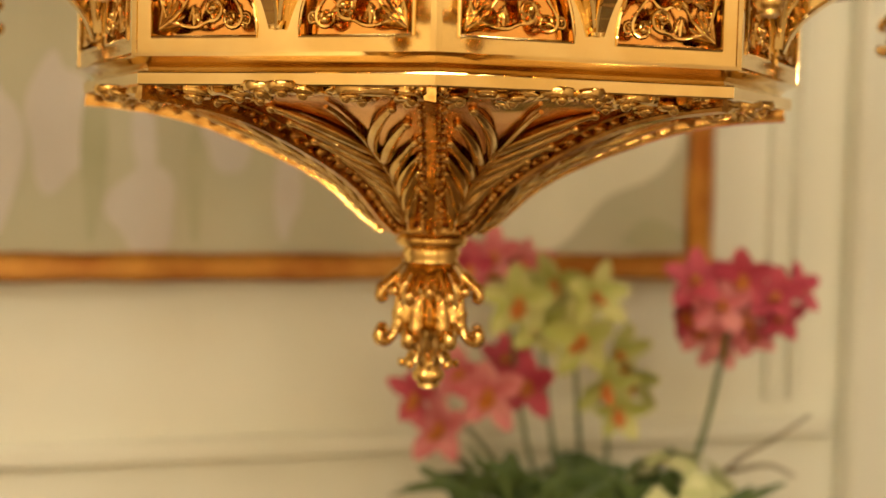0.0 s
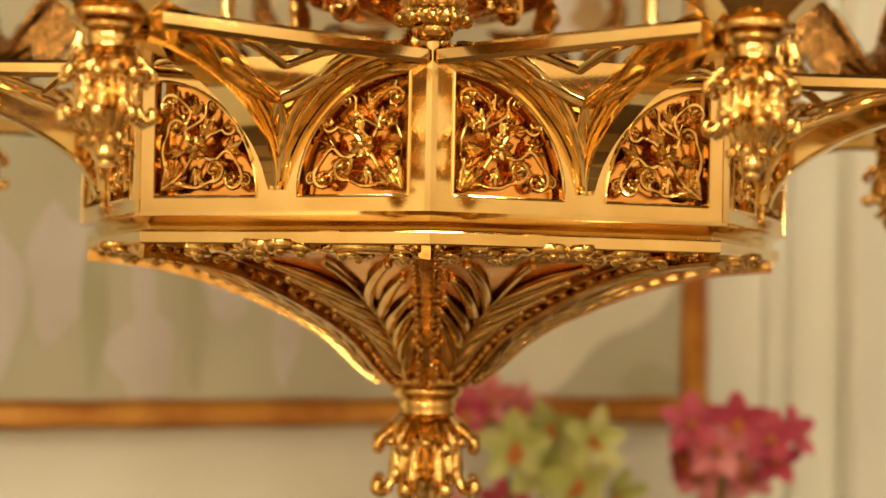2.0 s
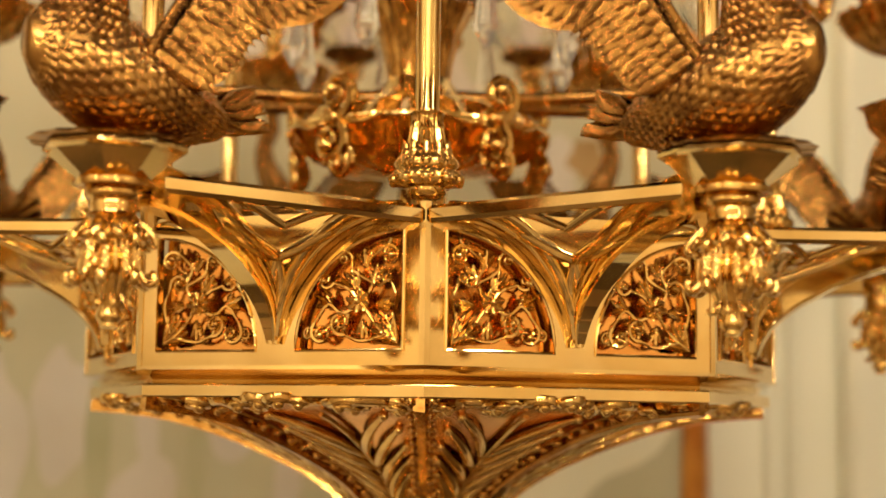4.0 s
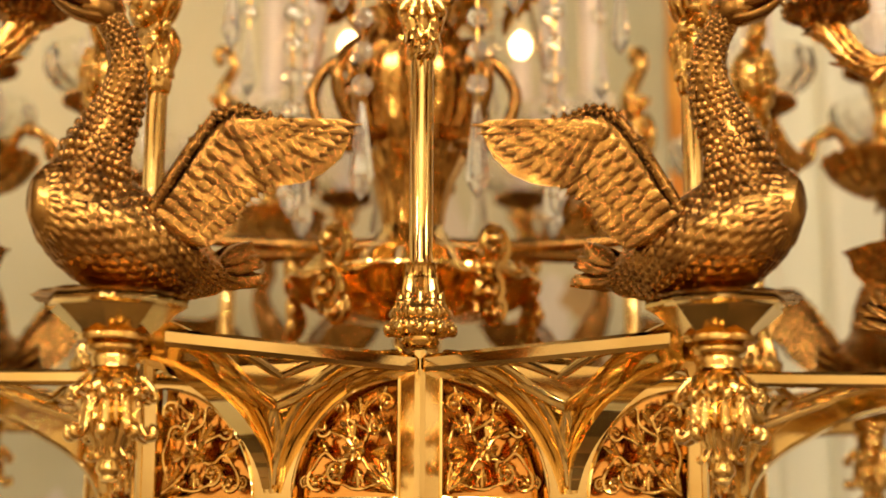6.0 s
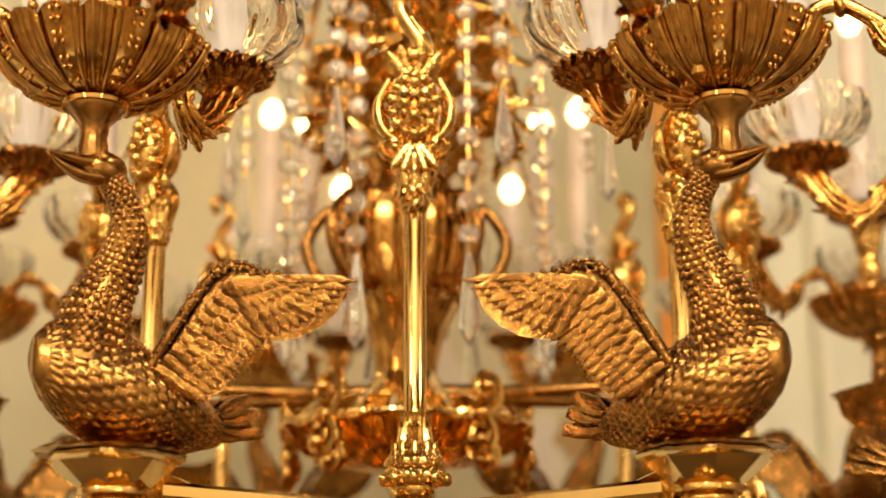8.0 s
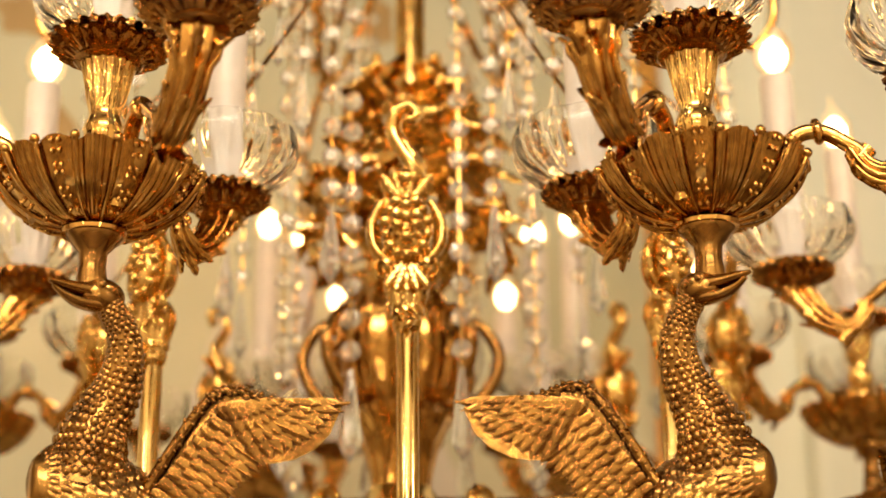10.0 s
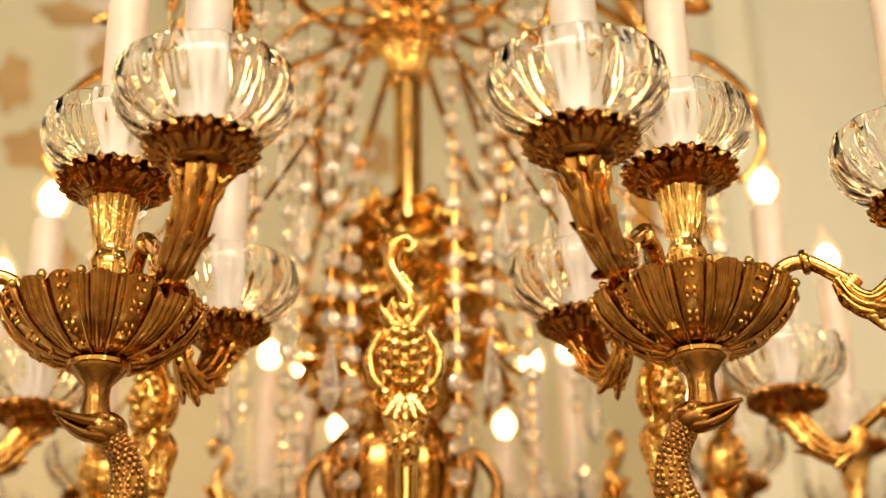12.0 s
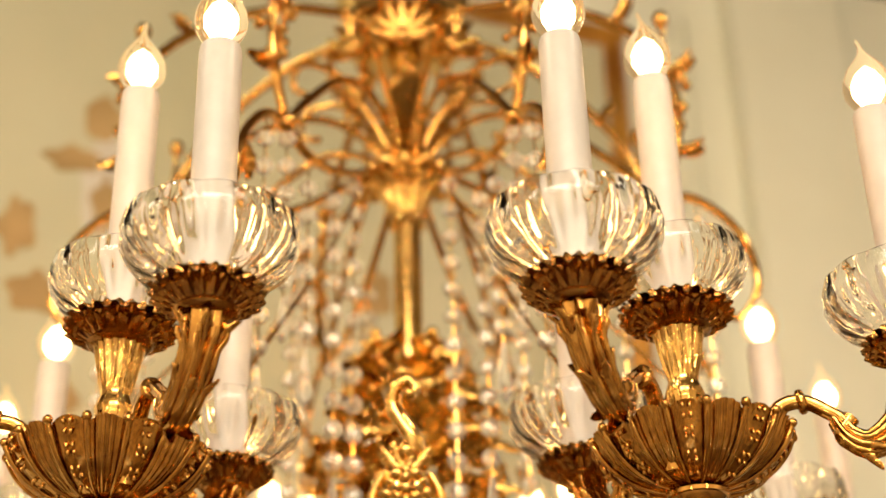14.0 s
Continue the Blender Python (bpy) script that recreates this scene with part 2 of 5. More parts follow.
def block(x0, x1, y0, y1, z0, z1, bevel=0.0):
    c = bevel
    if not c:
        v = [(x, y, z) for z in (z0, z1) for y in (y0, y1) for x in (x0, x1)]
        return Shape().add(v, [(0, 2, 3, 1), (4, 5, 7, 6), (0, 1, 5, 4), (2, 6, 7, 3), (0, 4, 6, 2), (1, 3, 7, 5)])
    s = Shape()
    rings = [(c, z0), (0, z0 + c), (0, z1 - c), (c, z1)]
    v, f = [], []
    for k, z in rings:
        v += [(x0 + k + (0 if k else c), y0 + k, z), (x1 - k - (0 if k else c), y0 + k, z), (x1 - k, y0 + k + (0 if k else c), z), (x1 - k, y1 - k - (0 if k else c), z),
              (x1 - k - (0 if k else c), y1 - k, z), (x0 + k + (0 if k else c), y1 - k, z), (x0 + k, y1 - k - (0 if k else c), z), (x0 + k, y0 + k + (0 if k else c), z)]
    for i in range(3):
        for k in range(8):
            j = (k + 1) % 8
            f.append((i * 8 + k, i * 8 + j, (i + 1) * 8 + j, (i + 1) * 8 + k))
    f += [tuple(range(7, -1, -1)), tuple(24 + k for k in range(8))]
    return s.add(v, f)


LEFT, RIGHT, BACK, FRONT, TOP = -2.4, 2.4, -4.2, 2.0, 3.62
# the picture wall stands askew: its own axes run along it, into it and up
WALL = Matrix.Translation((0.374, 1.07, 0)) @ pose(0, 0, 0, 0, 0, 19.3)
wall_north = tagged(part("wall_north", block(-2.96, 2.2, 0, 0.15, 0, TOP), wall_paint, m=WALL, smooth=False), "cream painted wall with panel mouldings behind the chandelier", "wall", kind="structure")
# unseen walls, floor and ceiling close the room; colours set for reflections
tagged(part("wall_west", block(LEFT - 0.15, LEFT, BACK, 0.2, 0, TOP), unseen_wall_tan, smooth=False), "unseen side wall, tan for reflections in the brass", "wall", kind="structure")
tagged(part("wall_east", block(RIGHT, RIGHT + 0.15, BACK, FRONT, 0, TOP), unseen_wall_tan, smooth=False), "unseen side wall, tan for reflections in the brass", "wall", kind="structure")
tagged(part("wall_south", block(LEFT, RIGHT, BACK - 0.15, BACK, 0, TOP), unseen_wall_tan, smooth=False), "unseen wall behind the camera, tan for reflections in the brass", "wall", kind="structure")
tagged(part("floor", block(LEFT - 0.15, RIGHT + 0.15, BACK - 0.15, FRONT, -0.15, 0), floor_stone, smooth=False), "unseen floor, glossy brown checks for reflections in the brass", "floor", kind="structure")
tagged(part("ceiling", block(LEFT - 0.15, RIGHT + 0.15, BACK - 0.15, FRONT, TOP, TOP + 0.15), ceiling_paint, smooth=False), "unseen ceiling, dark for reflections in the brass", "ceiling", kind="structure")

# panel mouldings and the chair rail on the picture wall
part("chair_rail", block(-2.9, 0.24, -0.022, 0, 1.083, 1.115, 0.006), wall_paint, wall_north)
for u, w in ((0.132, 0.020), (0.170, 0.012)):
    part("panel_moulding", block(u - w / 2, u + w / 2, -0.016, 0, 1.14, 3.45, 0.004), wall_paint, wall_north)
part("pilaster", block(0.252, 0.52, -0.05, 0, 0.0, TOP, 0.01), wall_paint, wall_north)

# ---- the framed mural ----
MX0, MX1, MZ0, MZ1 = -1.75, -0.022, 1.358, 3.33
mural = tagged(empty("framed_mural", WALL @ Matrix.Translation((0, -0.02, MZ0))), "large sage-green floral mural in a gilt wooden frame", "painting")
part("canvas", block(MX0, MX1, -0.004, 0.016, 0, MZ1 - MZ0), canvas, mural)


def frame_bar(x0, z0, x1, z1, w=0.036):
    s = Shape()
    long = Vector((x1 - x0, 0, z1 - z0))
    n = 24
    path = [Vector((x0, -0.012, z0)) + long * (i / n) for i in range(n + 1)]
    return sweep(path, lambda t: w / 2 * (1 + 0.06 * math.sin(t * 60)), section=BAR)


H = MZ1 - MZ0
for bar in ((MX0 - 0.018, -0.015, MX1 + 0.033, -0.015), (MX1 + 0.015, 0.003, MX1 + 0.015, H - 0.003), (MX0 - 0.018, H + 0.015, MX1 + 0.033, H + 0.015), (MX0 - 0.002, 0.003, MX0 - 0.002, H - 0.003)):
    part("frame_bar", frame_bar(*bar), gilt_wood, mural, "worn gilt wood moulding")


def blot(x, z, w, h, mat, seed, name, lobes=3):
    """A flat painted shape with an uneven outline, on the canvas."""
    rnd = random.Random(seed)
    ph = [rnd.uniform(0, TAU) for _ in range(3)]
    v = []
    for k in range(40):
        a = TAU * k / 40
        q = 1 + 0.12 * math.sin(lobes * a + ph[0]) + 0.06 * math.sin(5 * a + ph[1])
        pinch = 1 - 0.45 * max(0, math.sin(a)) ** 2
        v.append((x + w * q * pinch * math.cos(a), z + h * q * math.sin(a)))
    y = -0.006 - 0.00006 * seed
    s = Shape().add([(a, y, c) for a, c in v] + [(a, -0.0035, c) for a, c in v], [tuple(range(39, -1, -1))] + [(k, (k + 1) % 40, 40 + (k + 1) % 40, 40 + k) for k in range(40)])
    part(name, s, mat, mural, smooth=False)


for i, (x, z, w, h) in enumerate(((-0.805, 0.060, 0.044, 0.060), (-0.914, 0.170, 0.042, 0.085), (-0.696, 0.165, 0.038, 0.055), (-0.618, 0.095, 0.018, 0.070), (-1.0, 0.13, 0.04, 0.12), (-0.805, 0.17, 0.015, 0.08), (-0.226, 0.53, 0.034, 0.055), (-0.44, 0.34, 0.04, 0.1), (-0.925, 1.50, 0.05, 0.09), (-0.40, 0.62, 0.05, 0.1), (-0.20, 0.74, 0.05, 0.09), (-0.70, 0.72, 0.06, 0.12))):
    blot(x, z, w, h, lilac_paint, i, "painted_blossom")
for i, (x, z, w, h) in enumerate(((-0.87, 0.13, 0.017, 0.10), (-0.74, 0.10, 0.011, 0.08), (-0.075, 0.030, 0.050, 0.022), (-0.6, 0.4, 0.02, 0.2))):
    blot(x, z, w, h, dark_green_paint, 14 + i, "painted_stem")
for i, (x, z, w, h) in enumerate(((-0.985, 1.535, 0.045, 0.024), (-0.945, 1.62, 0.030, 0.045), (-1.02, 1.29, 0.045, 0.035), (-0.93, 1.46, 0.022, 0.05), (-0.479, 1.365, 0.026, 0.045), (-0.97, 1.12, 0.03, 0.03), (-0.90, 1.40, 0.03, 0.03), (-1.06, 1.40, 0.03, 0.05), (-0.36, 0.98, 0.04, 0.04), (-0.18, 0.55, 0.03, 0.03))):
    blot(x, z, w, h, ochre_paint, 20 + i, "painted_leaf", 5)
# paler patch laid low on the canvas, towards its right
blot(-0.235, 0.22, 0.180, 0.200, pale_canvas, -3, "pale_patch")

# ---- the flowers before the wall ----
side_table = tagged(empty("side_table", Matrix.Translation((0.228, 0.78, 0)) @ Matrix.Diagonal((0.66, 0.66, 1.006, 1))), "dark wooden side table under the flower vase", "table")
part("tabletop", lathe([(0.27, 0.70), (0.30, 0.705), (0.30, 0.725), (0.29, 0.735)], 48), table_wood, side_table)
part("pedestal", lathe([(0.05, 0.06), (0.04, 0.2), (0.06, 0.35), (0.03, 0.5), (0.07, 0.70)], 24), table_wood, side_table)
part("foot", lathe([(0.19, 0.0), (0.2, 0.03), (0.05, 0.07)], 32), table_wood, side_table)

bouquet = tagged(empty("flower_arrangement", Matrix.Translation((0.228, 0.78, 0.7394)) @ Matrix.Diagonal((0.925, 0.925, 0.917, 1))), "pink and lime orchids with greenery in a vase", "flowers")
part("vase", lathe([(0.06, 0), (0.09, 0.05), (0.10, 0.12), (0.07, 0.2), (0.065, 0.24), (0.08, 0.27), (0.072, 0.27), (0.055, 0.235), (0.05, 0.1)], 32), vase_glaze, bouquet)


def petal(length, width, cup=0.3, n=6):
    verts, faces = [], []
    for i in range(n + 1):
        t = i / n
        w = width / 2 * (math.sin(math.pi * (0.06 + 0.90 * t)) ** 0.75)
        for y in (-1, -0.5, 0, 0.5, 1):
            verts.append((length * t, y * w, cup * length * (t * t * 0.6) + 0.25 * w * abs(y)))
    for i in range(n):
        for k in range(4):
            a = i * 5 + k
            faces.append((a, a + 5, a + 6, a + 1))
    m = len(verts)
    verts += [(x, y, z - 0.0012) for x, y, z in verts]
    faces += [tuple(q + m for q in reversed(f)) for f in faces]
    return Shape().add(verts, faces)


def orchid_shape(size, seed):
    rnd = random.Random(seed)
    s = Shape()
    for k in range(5):
        m = pose(0, 0, 0, rnd.uniform(-8, 8), 0, 90 + 72 * k + rnd.uniform(-8, 8)) @ pose(0, 0, 0, 0, rnd.uniform(-25, 5))
        s.join(petal(size * rnd.uniform(0.9, 1.1), size * 0.62), m)
    lip = Shape()
    lip.join(petal(size * 0.55, size * 0.42, 0.9), pose(0, 0, size * 0.05, 0, -30, -90))
    lip.join(ball(size * 0.13, 8, 5), pose(0, 0, size * 0.12))
    return s, lip


def orchid(x, y, z, size, mat, seed, pitch, yaw):
    s, lip = orchid_shape(size, seed)
    # local z faces the viewer's side
    m = Matrix.Translation((x - 0.2, y - 1.3, z - 0.735)) @ pose(0, 0, 0, 90 + pitch, 0, yaw)
    o = part("orchid", s, mat, bouquet, "", m)
    part("lip", lip, orange_core, o, "orange lip of the orchid")
    return o


rnd = random.Random(4)
for i, (x, z, size, mat) in enumerate((
        (0.31, 1.395, 0.048, rose_petal), (0.345, 1.36, 0.05, pink_petal), (0.39, 1.345, 0.05, pink_petal), (0.375, 1.40, 0.046, rose_petal), (0.42, 1.375, 0.046, rose_petal), (0.355, 1.305, 0.048, pink_petal), (0.44, 1.34, 0.04, rose_petal), (0.30, 1.345, 0.046, rose_petal), (0.40, 1.31, 0.044, pink_petal), (0.33, 1.325, 0.046, pink_petal), (0.455, 1.385, 0.040, rose_petal),
        (0.035, 1.42, 0.045, pink_petal), (0.075, 1.405, 0.045, pink_petal), (0.0, 1.40, 0.042, rose_petal),
        (-0.035, 1.175, 0.055, pink_petal), (-0.07, 1.225, 0.045, rose_petal), (0.03, 1.235, 0.055, pink_petal), (0.085, 1.24, 0.05, rose_petal), (0.055, 1.27, 0.04, rose_petal), (-0.01, 1.26, 0.045, pink_petal),
        (0.07, 1.36, 0.055, lime_petal), (0.12, 1.385, 0.055, lime_petal), (0.17, 1.37, 0.05, lime_petal), (0.10, 1.325, 0.055, lime_petal), (0.16, 1.31, 0.058, lime_petal), (0.21, 1.285, 0.058, lime_petal), (0.235, 1.25, 0.05, lime_petal), (0.19, 1.245, 0.05, lime_petal), (0.21, 1.21, 0.045, lime_petal), (0.14, 1.34, 0.05, lime_petal))):
    orchid(x, 1.3 + rnd.uniform(-0.05, 0.05), z, size, mat, i, rnd.uniform(-30, 30), rnd.uniform(-40, 40))


def stalk(points, r, name="stem", mat=leaf_green):
    path = smooth_path([(x - 0.2, y - 1.3, z - 0.735) for x, y, z in points], 14)
    part(name, sweep(path, lambda t: r * (1 - 0.5 * t), 6), mat, bouquet)


for x, z in ((0.37, 1.33), (0.05, 1.38), (-0.02, 1.2), (0.15, 1.3), (0.2, 1.25), (0.1, 1.33)):
    stalk([(0.2 + (x - 0.2) * 0.1, 1.31, 0.96), (0.2 + (x - 0.2) * 0.7, 1.32, 1.12), (x, 1.33, z)], 0.0065 if x > 0.3 else 0.005)
stalk([(0.24, 1.3, 0.97), (0.36, 1.3, 1.12), (0.43, 1.3, 1.17), (0.48, 1.3, 1.205)], 0.004, "twig", twig_brown)
stalk([(0.36, 1.3, 1.12), (0.42, 1.29, 1.135), (0.46, 1.29, 1.12)], 0.004, "twig", twig_brown)


def blade(x0, z0, x1, z1, w, y=1.28):
    a, c = Vector((x0 - 0.2, y - 1.3, z0 - 0.735)), Vector((x1 - 0.2, y - 1.3 - 0.02, z1 - 0.735))
    path = smooth_path([a, (a + c) / 2 + Vector((0, -0.01, 0.02)), c], 8)
    return sweep(path, lambda t: w * (0.25 + math.sin(math.pi * min(1, 0.1 + 0.9 * t))), 6, 0.25, (0, 1, 0.2))


for i in range(80):
    a = rnd.uniform(-1.4, 1.4)
    L = rnd.uniform(0.08, 0.19)
    x0 = 0.17 + rnd.uniform(-0.16, 0.16)
    part("leaf", blade(x0, rnd.uniform(1.0, 1.09), x0 + L * math.sin(a), 1.05 + L * math.cos(a) * 0.6, rnd.uniform(0.004, 0.010), rnd.uniform(1.2, 1.36)), leaf_green, bouquet)


def hydrangea(x, y, z, r, seed):
    rn = random.Random(seed)
    s = Shape()
    floret = petal(r * 0.22, r * 0.2, 0.2, 3)
    for k in range(110):
        d = Vector((rn.gauss(0, 1), rn.gauss(0, 1), rn.gauss(0, 1))).normalized()
        if d.z < -0.6:
            continue
        base = Matrix.Translation(d * r * rn.uniform(0.85, 1.0)) @ d.to_track_quat("Z", "X").to_matrix().to_4x4()
        for q in range(4):
            s.join(floret, base @ pose(0, 0, 0, 0, 0, 90 * q + rn.uniform(0, 20)))
    part("hydrangea", s, pale_petal, bouquet, "pale green hydrangea head", Matrix.Translation((x - 0.2, y - 1.3, z - 0.735)))


hydrangea(0.29, 1.24, 1.075, 0.085, 1)
hydrangea(0.18, 1.22, 1.02, 0.07, 2)
# ---- the chandelier ----
R = 0.28                       # corner radius of the octagonal gallery
HALF = R * math.sin(radians(22.5))
APO = R * math.cos(radians(22.5))
FACETS = [22.5 + 45 * k for k in range(8)]
CORNERS = [45 * k for k in range(8)]
chandelier = tagged(empty("chandelier", Matrix.Translation((0, 0, 1.311))), "polished brass octagonal chandelier with swans, candle lights and crystal", "chandelier")
BASE = Matrix.Translation((0, 0, -1.311))
AXIS = Matrix.Translation((-0.002, 0, -1.311))    # the stem hangs a little off the gallery's middle
URN_AXIS = Matrix.Translation((-0.012, 0, -1.311))


def resized(at, to, wide, high):
    """Moves height at to height to, and stretches about it."""
    return Matrix.Translation((0, 0, to)) @ Matrix.Diagonal((wide, wide, high, 1)) @ Matrix.Translation((0, 0, -at))


# gallery: base moulding
part("base_moulding", octagon([(0.262, 1.5575), (0.2805, 1.5570), (0.2812, 1.5545), (0.2770, 1.5535), (0.2700, 1.5510), (0.2672, 1.5480), (0.2680, 1.5462), (0.2752, 1.5450), (0.2758, 1.5440), (0.2758, 1.5370), (0.2745, 1.5360), (0.262, 1.5355), (0.255, 1.5400)]), brass, chandelier, "polished stepped brass moulding", BASE, sharp=20)

# gallery: one facet plate with two quarter-arch openings
UC, VC = 0.0922, 1.5668
RX, RZ = 0.0772, 0.0772        # opening
OX, OZ = 0.0905, 0.0932        # outer arch
V0, V1 = 1.5570, 1.6600
ARC = 20
SOLID = 1.6585   # the plate is solid between the arches up to here


def facet_plate():
    s = Shape()
    for sgn in (1, -1):
        def slab(poly):
            n = len(poly)
            v = [(sgn * u, -APO, w) for u, w in poly] + [(sgn * u, -APO + 0.006, w) for u, w in poly]
            f = [tuple(range(n)), tuple(range(2 * n - 1, n - 1, -1))] + [(k, n + k, n + (k + 1) % n, (k + 1) % n) for k in range(n)]
            s.add(v, [tuple(reversed(q)) for q in f] if sgn < 0 else f)
        slab([(0, V0), (HALF, V0), (HALF, VC), (0, VC)])
        slab([(UC, VC), (HALF, VC), (HALF, V1), (UC, V1)])
        for k in range(ARC):
            a0, a1 = math.pi / 2 * k / ARC, math.pi / 2 * (k + 1) / ARC
            slab([(UC - RX * math.cos(a0), VC + RZ * math.sin(a0)), (UC - RX * math.cos(a1), VC + RZ * math.sin(a1)),
                  (UC - OX * math.cos(a1), VC + OZ * math.sin(a1)), (UC - OX * math.cos(a0), VC + OZ * math.sin(a0))])
            z1 = VC + OZ * math.sin(a1)
            if z1 < SOLID:
                slab([(0, VC + OZ * math.sin(a0)), (UC - OX * math.cos(a0), VC + OZ * math.sin(a0)), (UC - OX * math.cos(a1), z1), (0, z1)])
    return s


def spandrel_edge():
    """The raised bead round one quarter-arch opening."""
    pts = [(UC, VC), (UC - RX, VC)] + [(UC - RX * math.cos(math.pi / 2 * k / ARC), VC + RZ * math.sin(math.pi / 2 * k / ARC)) for k in range(1, ARC + 1)] + [(UC, VC)]
    return [Vector((u, -APO - 0.0005, w)) for u, w in pts]


def scrollwork():
    """Pierced acanthus scrolls that fill one quarter arch, in face coordinates from its square corner: x inward, y up."""
    s = Shape()
    # stems: from the square corner to the rosette, and on to the two horns of the arch, each ending in a volute
    for pts, size, way, start in ((((0.005, 0.005), (0.018, 0.014), (0.030, 0.030)), 0, 1, 0),
                                  (((0.030, 0.030), (0.022, 0.044), (0.026, 0.056), (0.016, 0.066)), 0.016, 1, 40),
                                  (((0.030, 0.030), (0.044, 0.024), (0.054, 0.030), (0.064, 0.018)), 0.017, -1, 50),
                                  (((0.030, 0.030), (0.040, 0.040), (0.050, 0.044)), 0.013, 1, 200),
                                  (((0.012, 0.010), (0.030, 0.006), (0.042, 0.010)), 0.017, 1, 250),
                                  (((0.010, 0.012), (0.005, 0.030), (0.009, 0.044)), 0.015, -1, 190),
                                  (((0.022, 0.044), (0.036, 0.052), (0.038, 0.062)), 0.011, -1, 160),
                                  (((0.044, 0.024), (0.058, 0.012), (0.070, 0.008)), 0.009, 1, 300)):
        path = smooth_path([(x, y, 0.0012) for x, y in pts], 12)
        s.join(sweep(path, lambda t: 0.0017 - 0.0005 * t, 6))
        if size:
            s.join(volute(size, 1.35, way, radians(start), 0.105), Matrix.Translation(path[-1]))
    # rosette
    for k in range(8):
        s.join(frond(0.0095, 0.0062, 2, 0.3, 0.30, 0.4), pose(0.032, 0.032, 0.0024, 0, 0, 45 * k + 10))
    s.join(ball(0.0030, 10, 6), pose(0.032, 0.032, 0.0048))
    # acanthus fingers, in fans that grow from the stems
    for x, y, a0, a1, count, L in ((0.004, 0.004, 12, 78, 6, 0.026), (0.040, 0.026, -75, -20, 4, 0.020), (0.024, 0.042, 110, 165, 4, 0.019), (0.034, 0.038, 35, 95, 4, 0.018),
                                   (0.052, 0.030, -5, 60, 3, 0.015), (0.028, 0.054, 55, 115, 3, 0.014), (0.030, 0.020, -110, -70, 3, 0.014), (0.020, 0.030, 160, 205, 3, 0.014), (0.062, 0.014, -60, 0, 3, 0.012), (0.014, 0.062, 80, 140, 3, 0.012)):
        for k in range(count):
            a = a0 + (a1 - a0) * k / (count - 1)
            s.join(frond(L * (1 - 0.18 * abs(2 * k / (count - 1) - 1)), 0.0056, 3, 0.3, 0.10, 0.5), pose(x, y, 0.0004, 0, 0, a))
    # nothing passes the arch
    s.v = [(x, y, z) if math.hypot(x, y) < 0.0765 else (x * 0.0765 / math.hypot(x, y), y * 0.0765 / math.hypot(x, y), z) for x, y, z in s.v]
    return s


plate_mesh = facet_plate().mesh("facet_plate", sharp=25)
edge_right = sweep(spandrel_edge(), 0.0011, 6).mesh("bead_edge")
edge_left = sweep([Vector((-p.x, p.y, p.z)) for p in spandrel_edge()], 0.0011, 6).mesh("bead_edge")
work = scrollwork()
right_work, left_work = Shape(), Shape()
right_work.join(work, pose(UC, -APO + 0.003, VC, 90) @ Matrix.Diagonal((-1, 1, 1, 1)))
right_work.f = [tuple(reversed(f)) for f in right_work.f]
left_work.join(work, pose(-UC, -APO + 0.003, VC, 90))
right_mesh, left_mesh = right_work.mesh("scrollwork", sharp=60), left_work.mesh("scrollwork", sharp=60)


def backing(sgn):
    pts = [(UC + 0.004, VC - 0.003), (UC - RX - 0.006, VC - 0.003)] + [(UC - (RX + 0.006) * math.cos(math.pi / 2 * k / ARC), VC + (RZ + 0.006) * math.sin(math.pi / 2 * k / ARC)) for k in range(1, ARC + 1)]
    pts = [(sgn * u, w) for u, w in pts]
    n = len(pts)
    f = [tuple(range(n)), tuple(range(2 * n - 1, n - 1, -1))] + [(k, n + k, n + (k + 1) % n, (k + 1) % n) for k in range(n)]
    return Shape().add([(u, -APO + 0.0115, w) for u, w in pts] + [(u, -APO + 0.0135, w) for u, w in pts], f)


back_meshes = [backing(1).mesh("backing_plate"), backing(-1).mesh("backing_plate")]
for az in FACETS:
    m = BASE @ turned(az)
    p = part("facet_panel", plate_mesh, brass, chandelier, "polished brass gallery panel with pierced quarter arches", m)
    for me in (edge_right, edge_left):
        part("bead_edge", me, brass, p)
    for me in (right_mesh, left_mesh):
        part("scrollwork", me, ornament, p, "cast acanthus scrollwork")
    for me in back_meshes:
        part("backing_plate", me, copper, p)

corner_mesh = Shape()
corner_mesh.add([(-0.0035, -0.2795, V0), (0.0, -0.2808, V0), (0.0035, -0.2795, V0), (0.004, -0.268, V0), (-0.004, -0.268, V0),
                 (-0.0035, -0.2795, V1 + 0.002), (0.0, -0.2808, V1 + 0.002), (0.0035, -0.2795, V1 + 0.002), (0.004, -0.268, V1 + 0.002), (-0.004, -0.268, V1 + 0.002)],
                [(0, 1, 6, 5), (1, 2, 7, 6), (2, 3, 8, 7), (3, 4, 9, 8), (4, 0, 5, 9), (5, 6, 7, 8, 9), (4, 3, 2, 1, 0)])
corner_mesh = corner_mesh.mesh("corner_strip", smooth=False)
for az in CORNERS:
    part("corner_strip", corner_mesh, brass, chandelier, "", BASE @ turned(az))

# the trumpet-shaped underside
CONE = [(0.030, 1.4390), (0.036, 1.4395), (0.044, 1.4450), (0.052, 1.4512), (0.061, 1.4600), (0.074, 1.4725), (0.088, 1.4822), (0.104, 1.4912), (0.120, 1.4988), (0.143, 1.5090), (0.167, 1.5182), (0.190, 1.5257), (0.222, 1.5325), (0.250, 1.5358), (0.2715, 1.5375)]


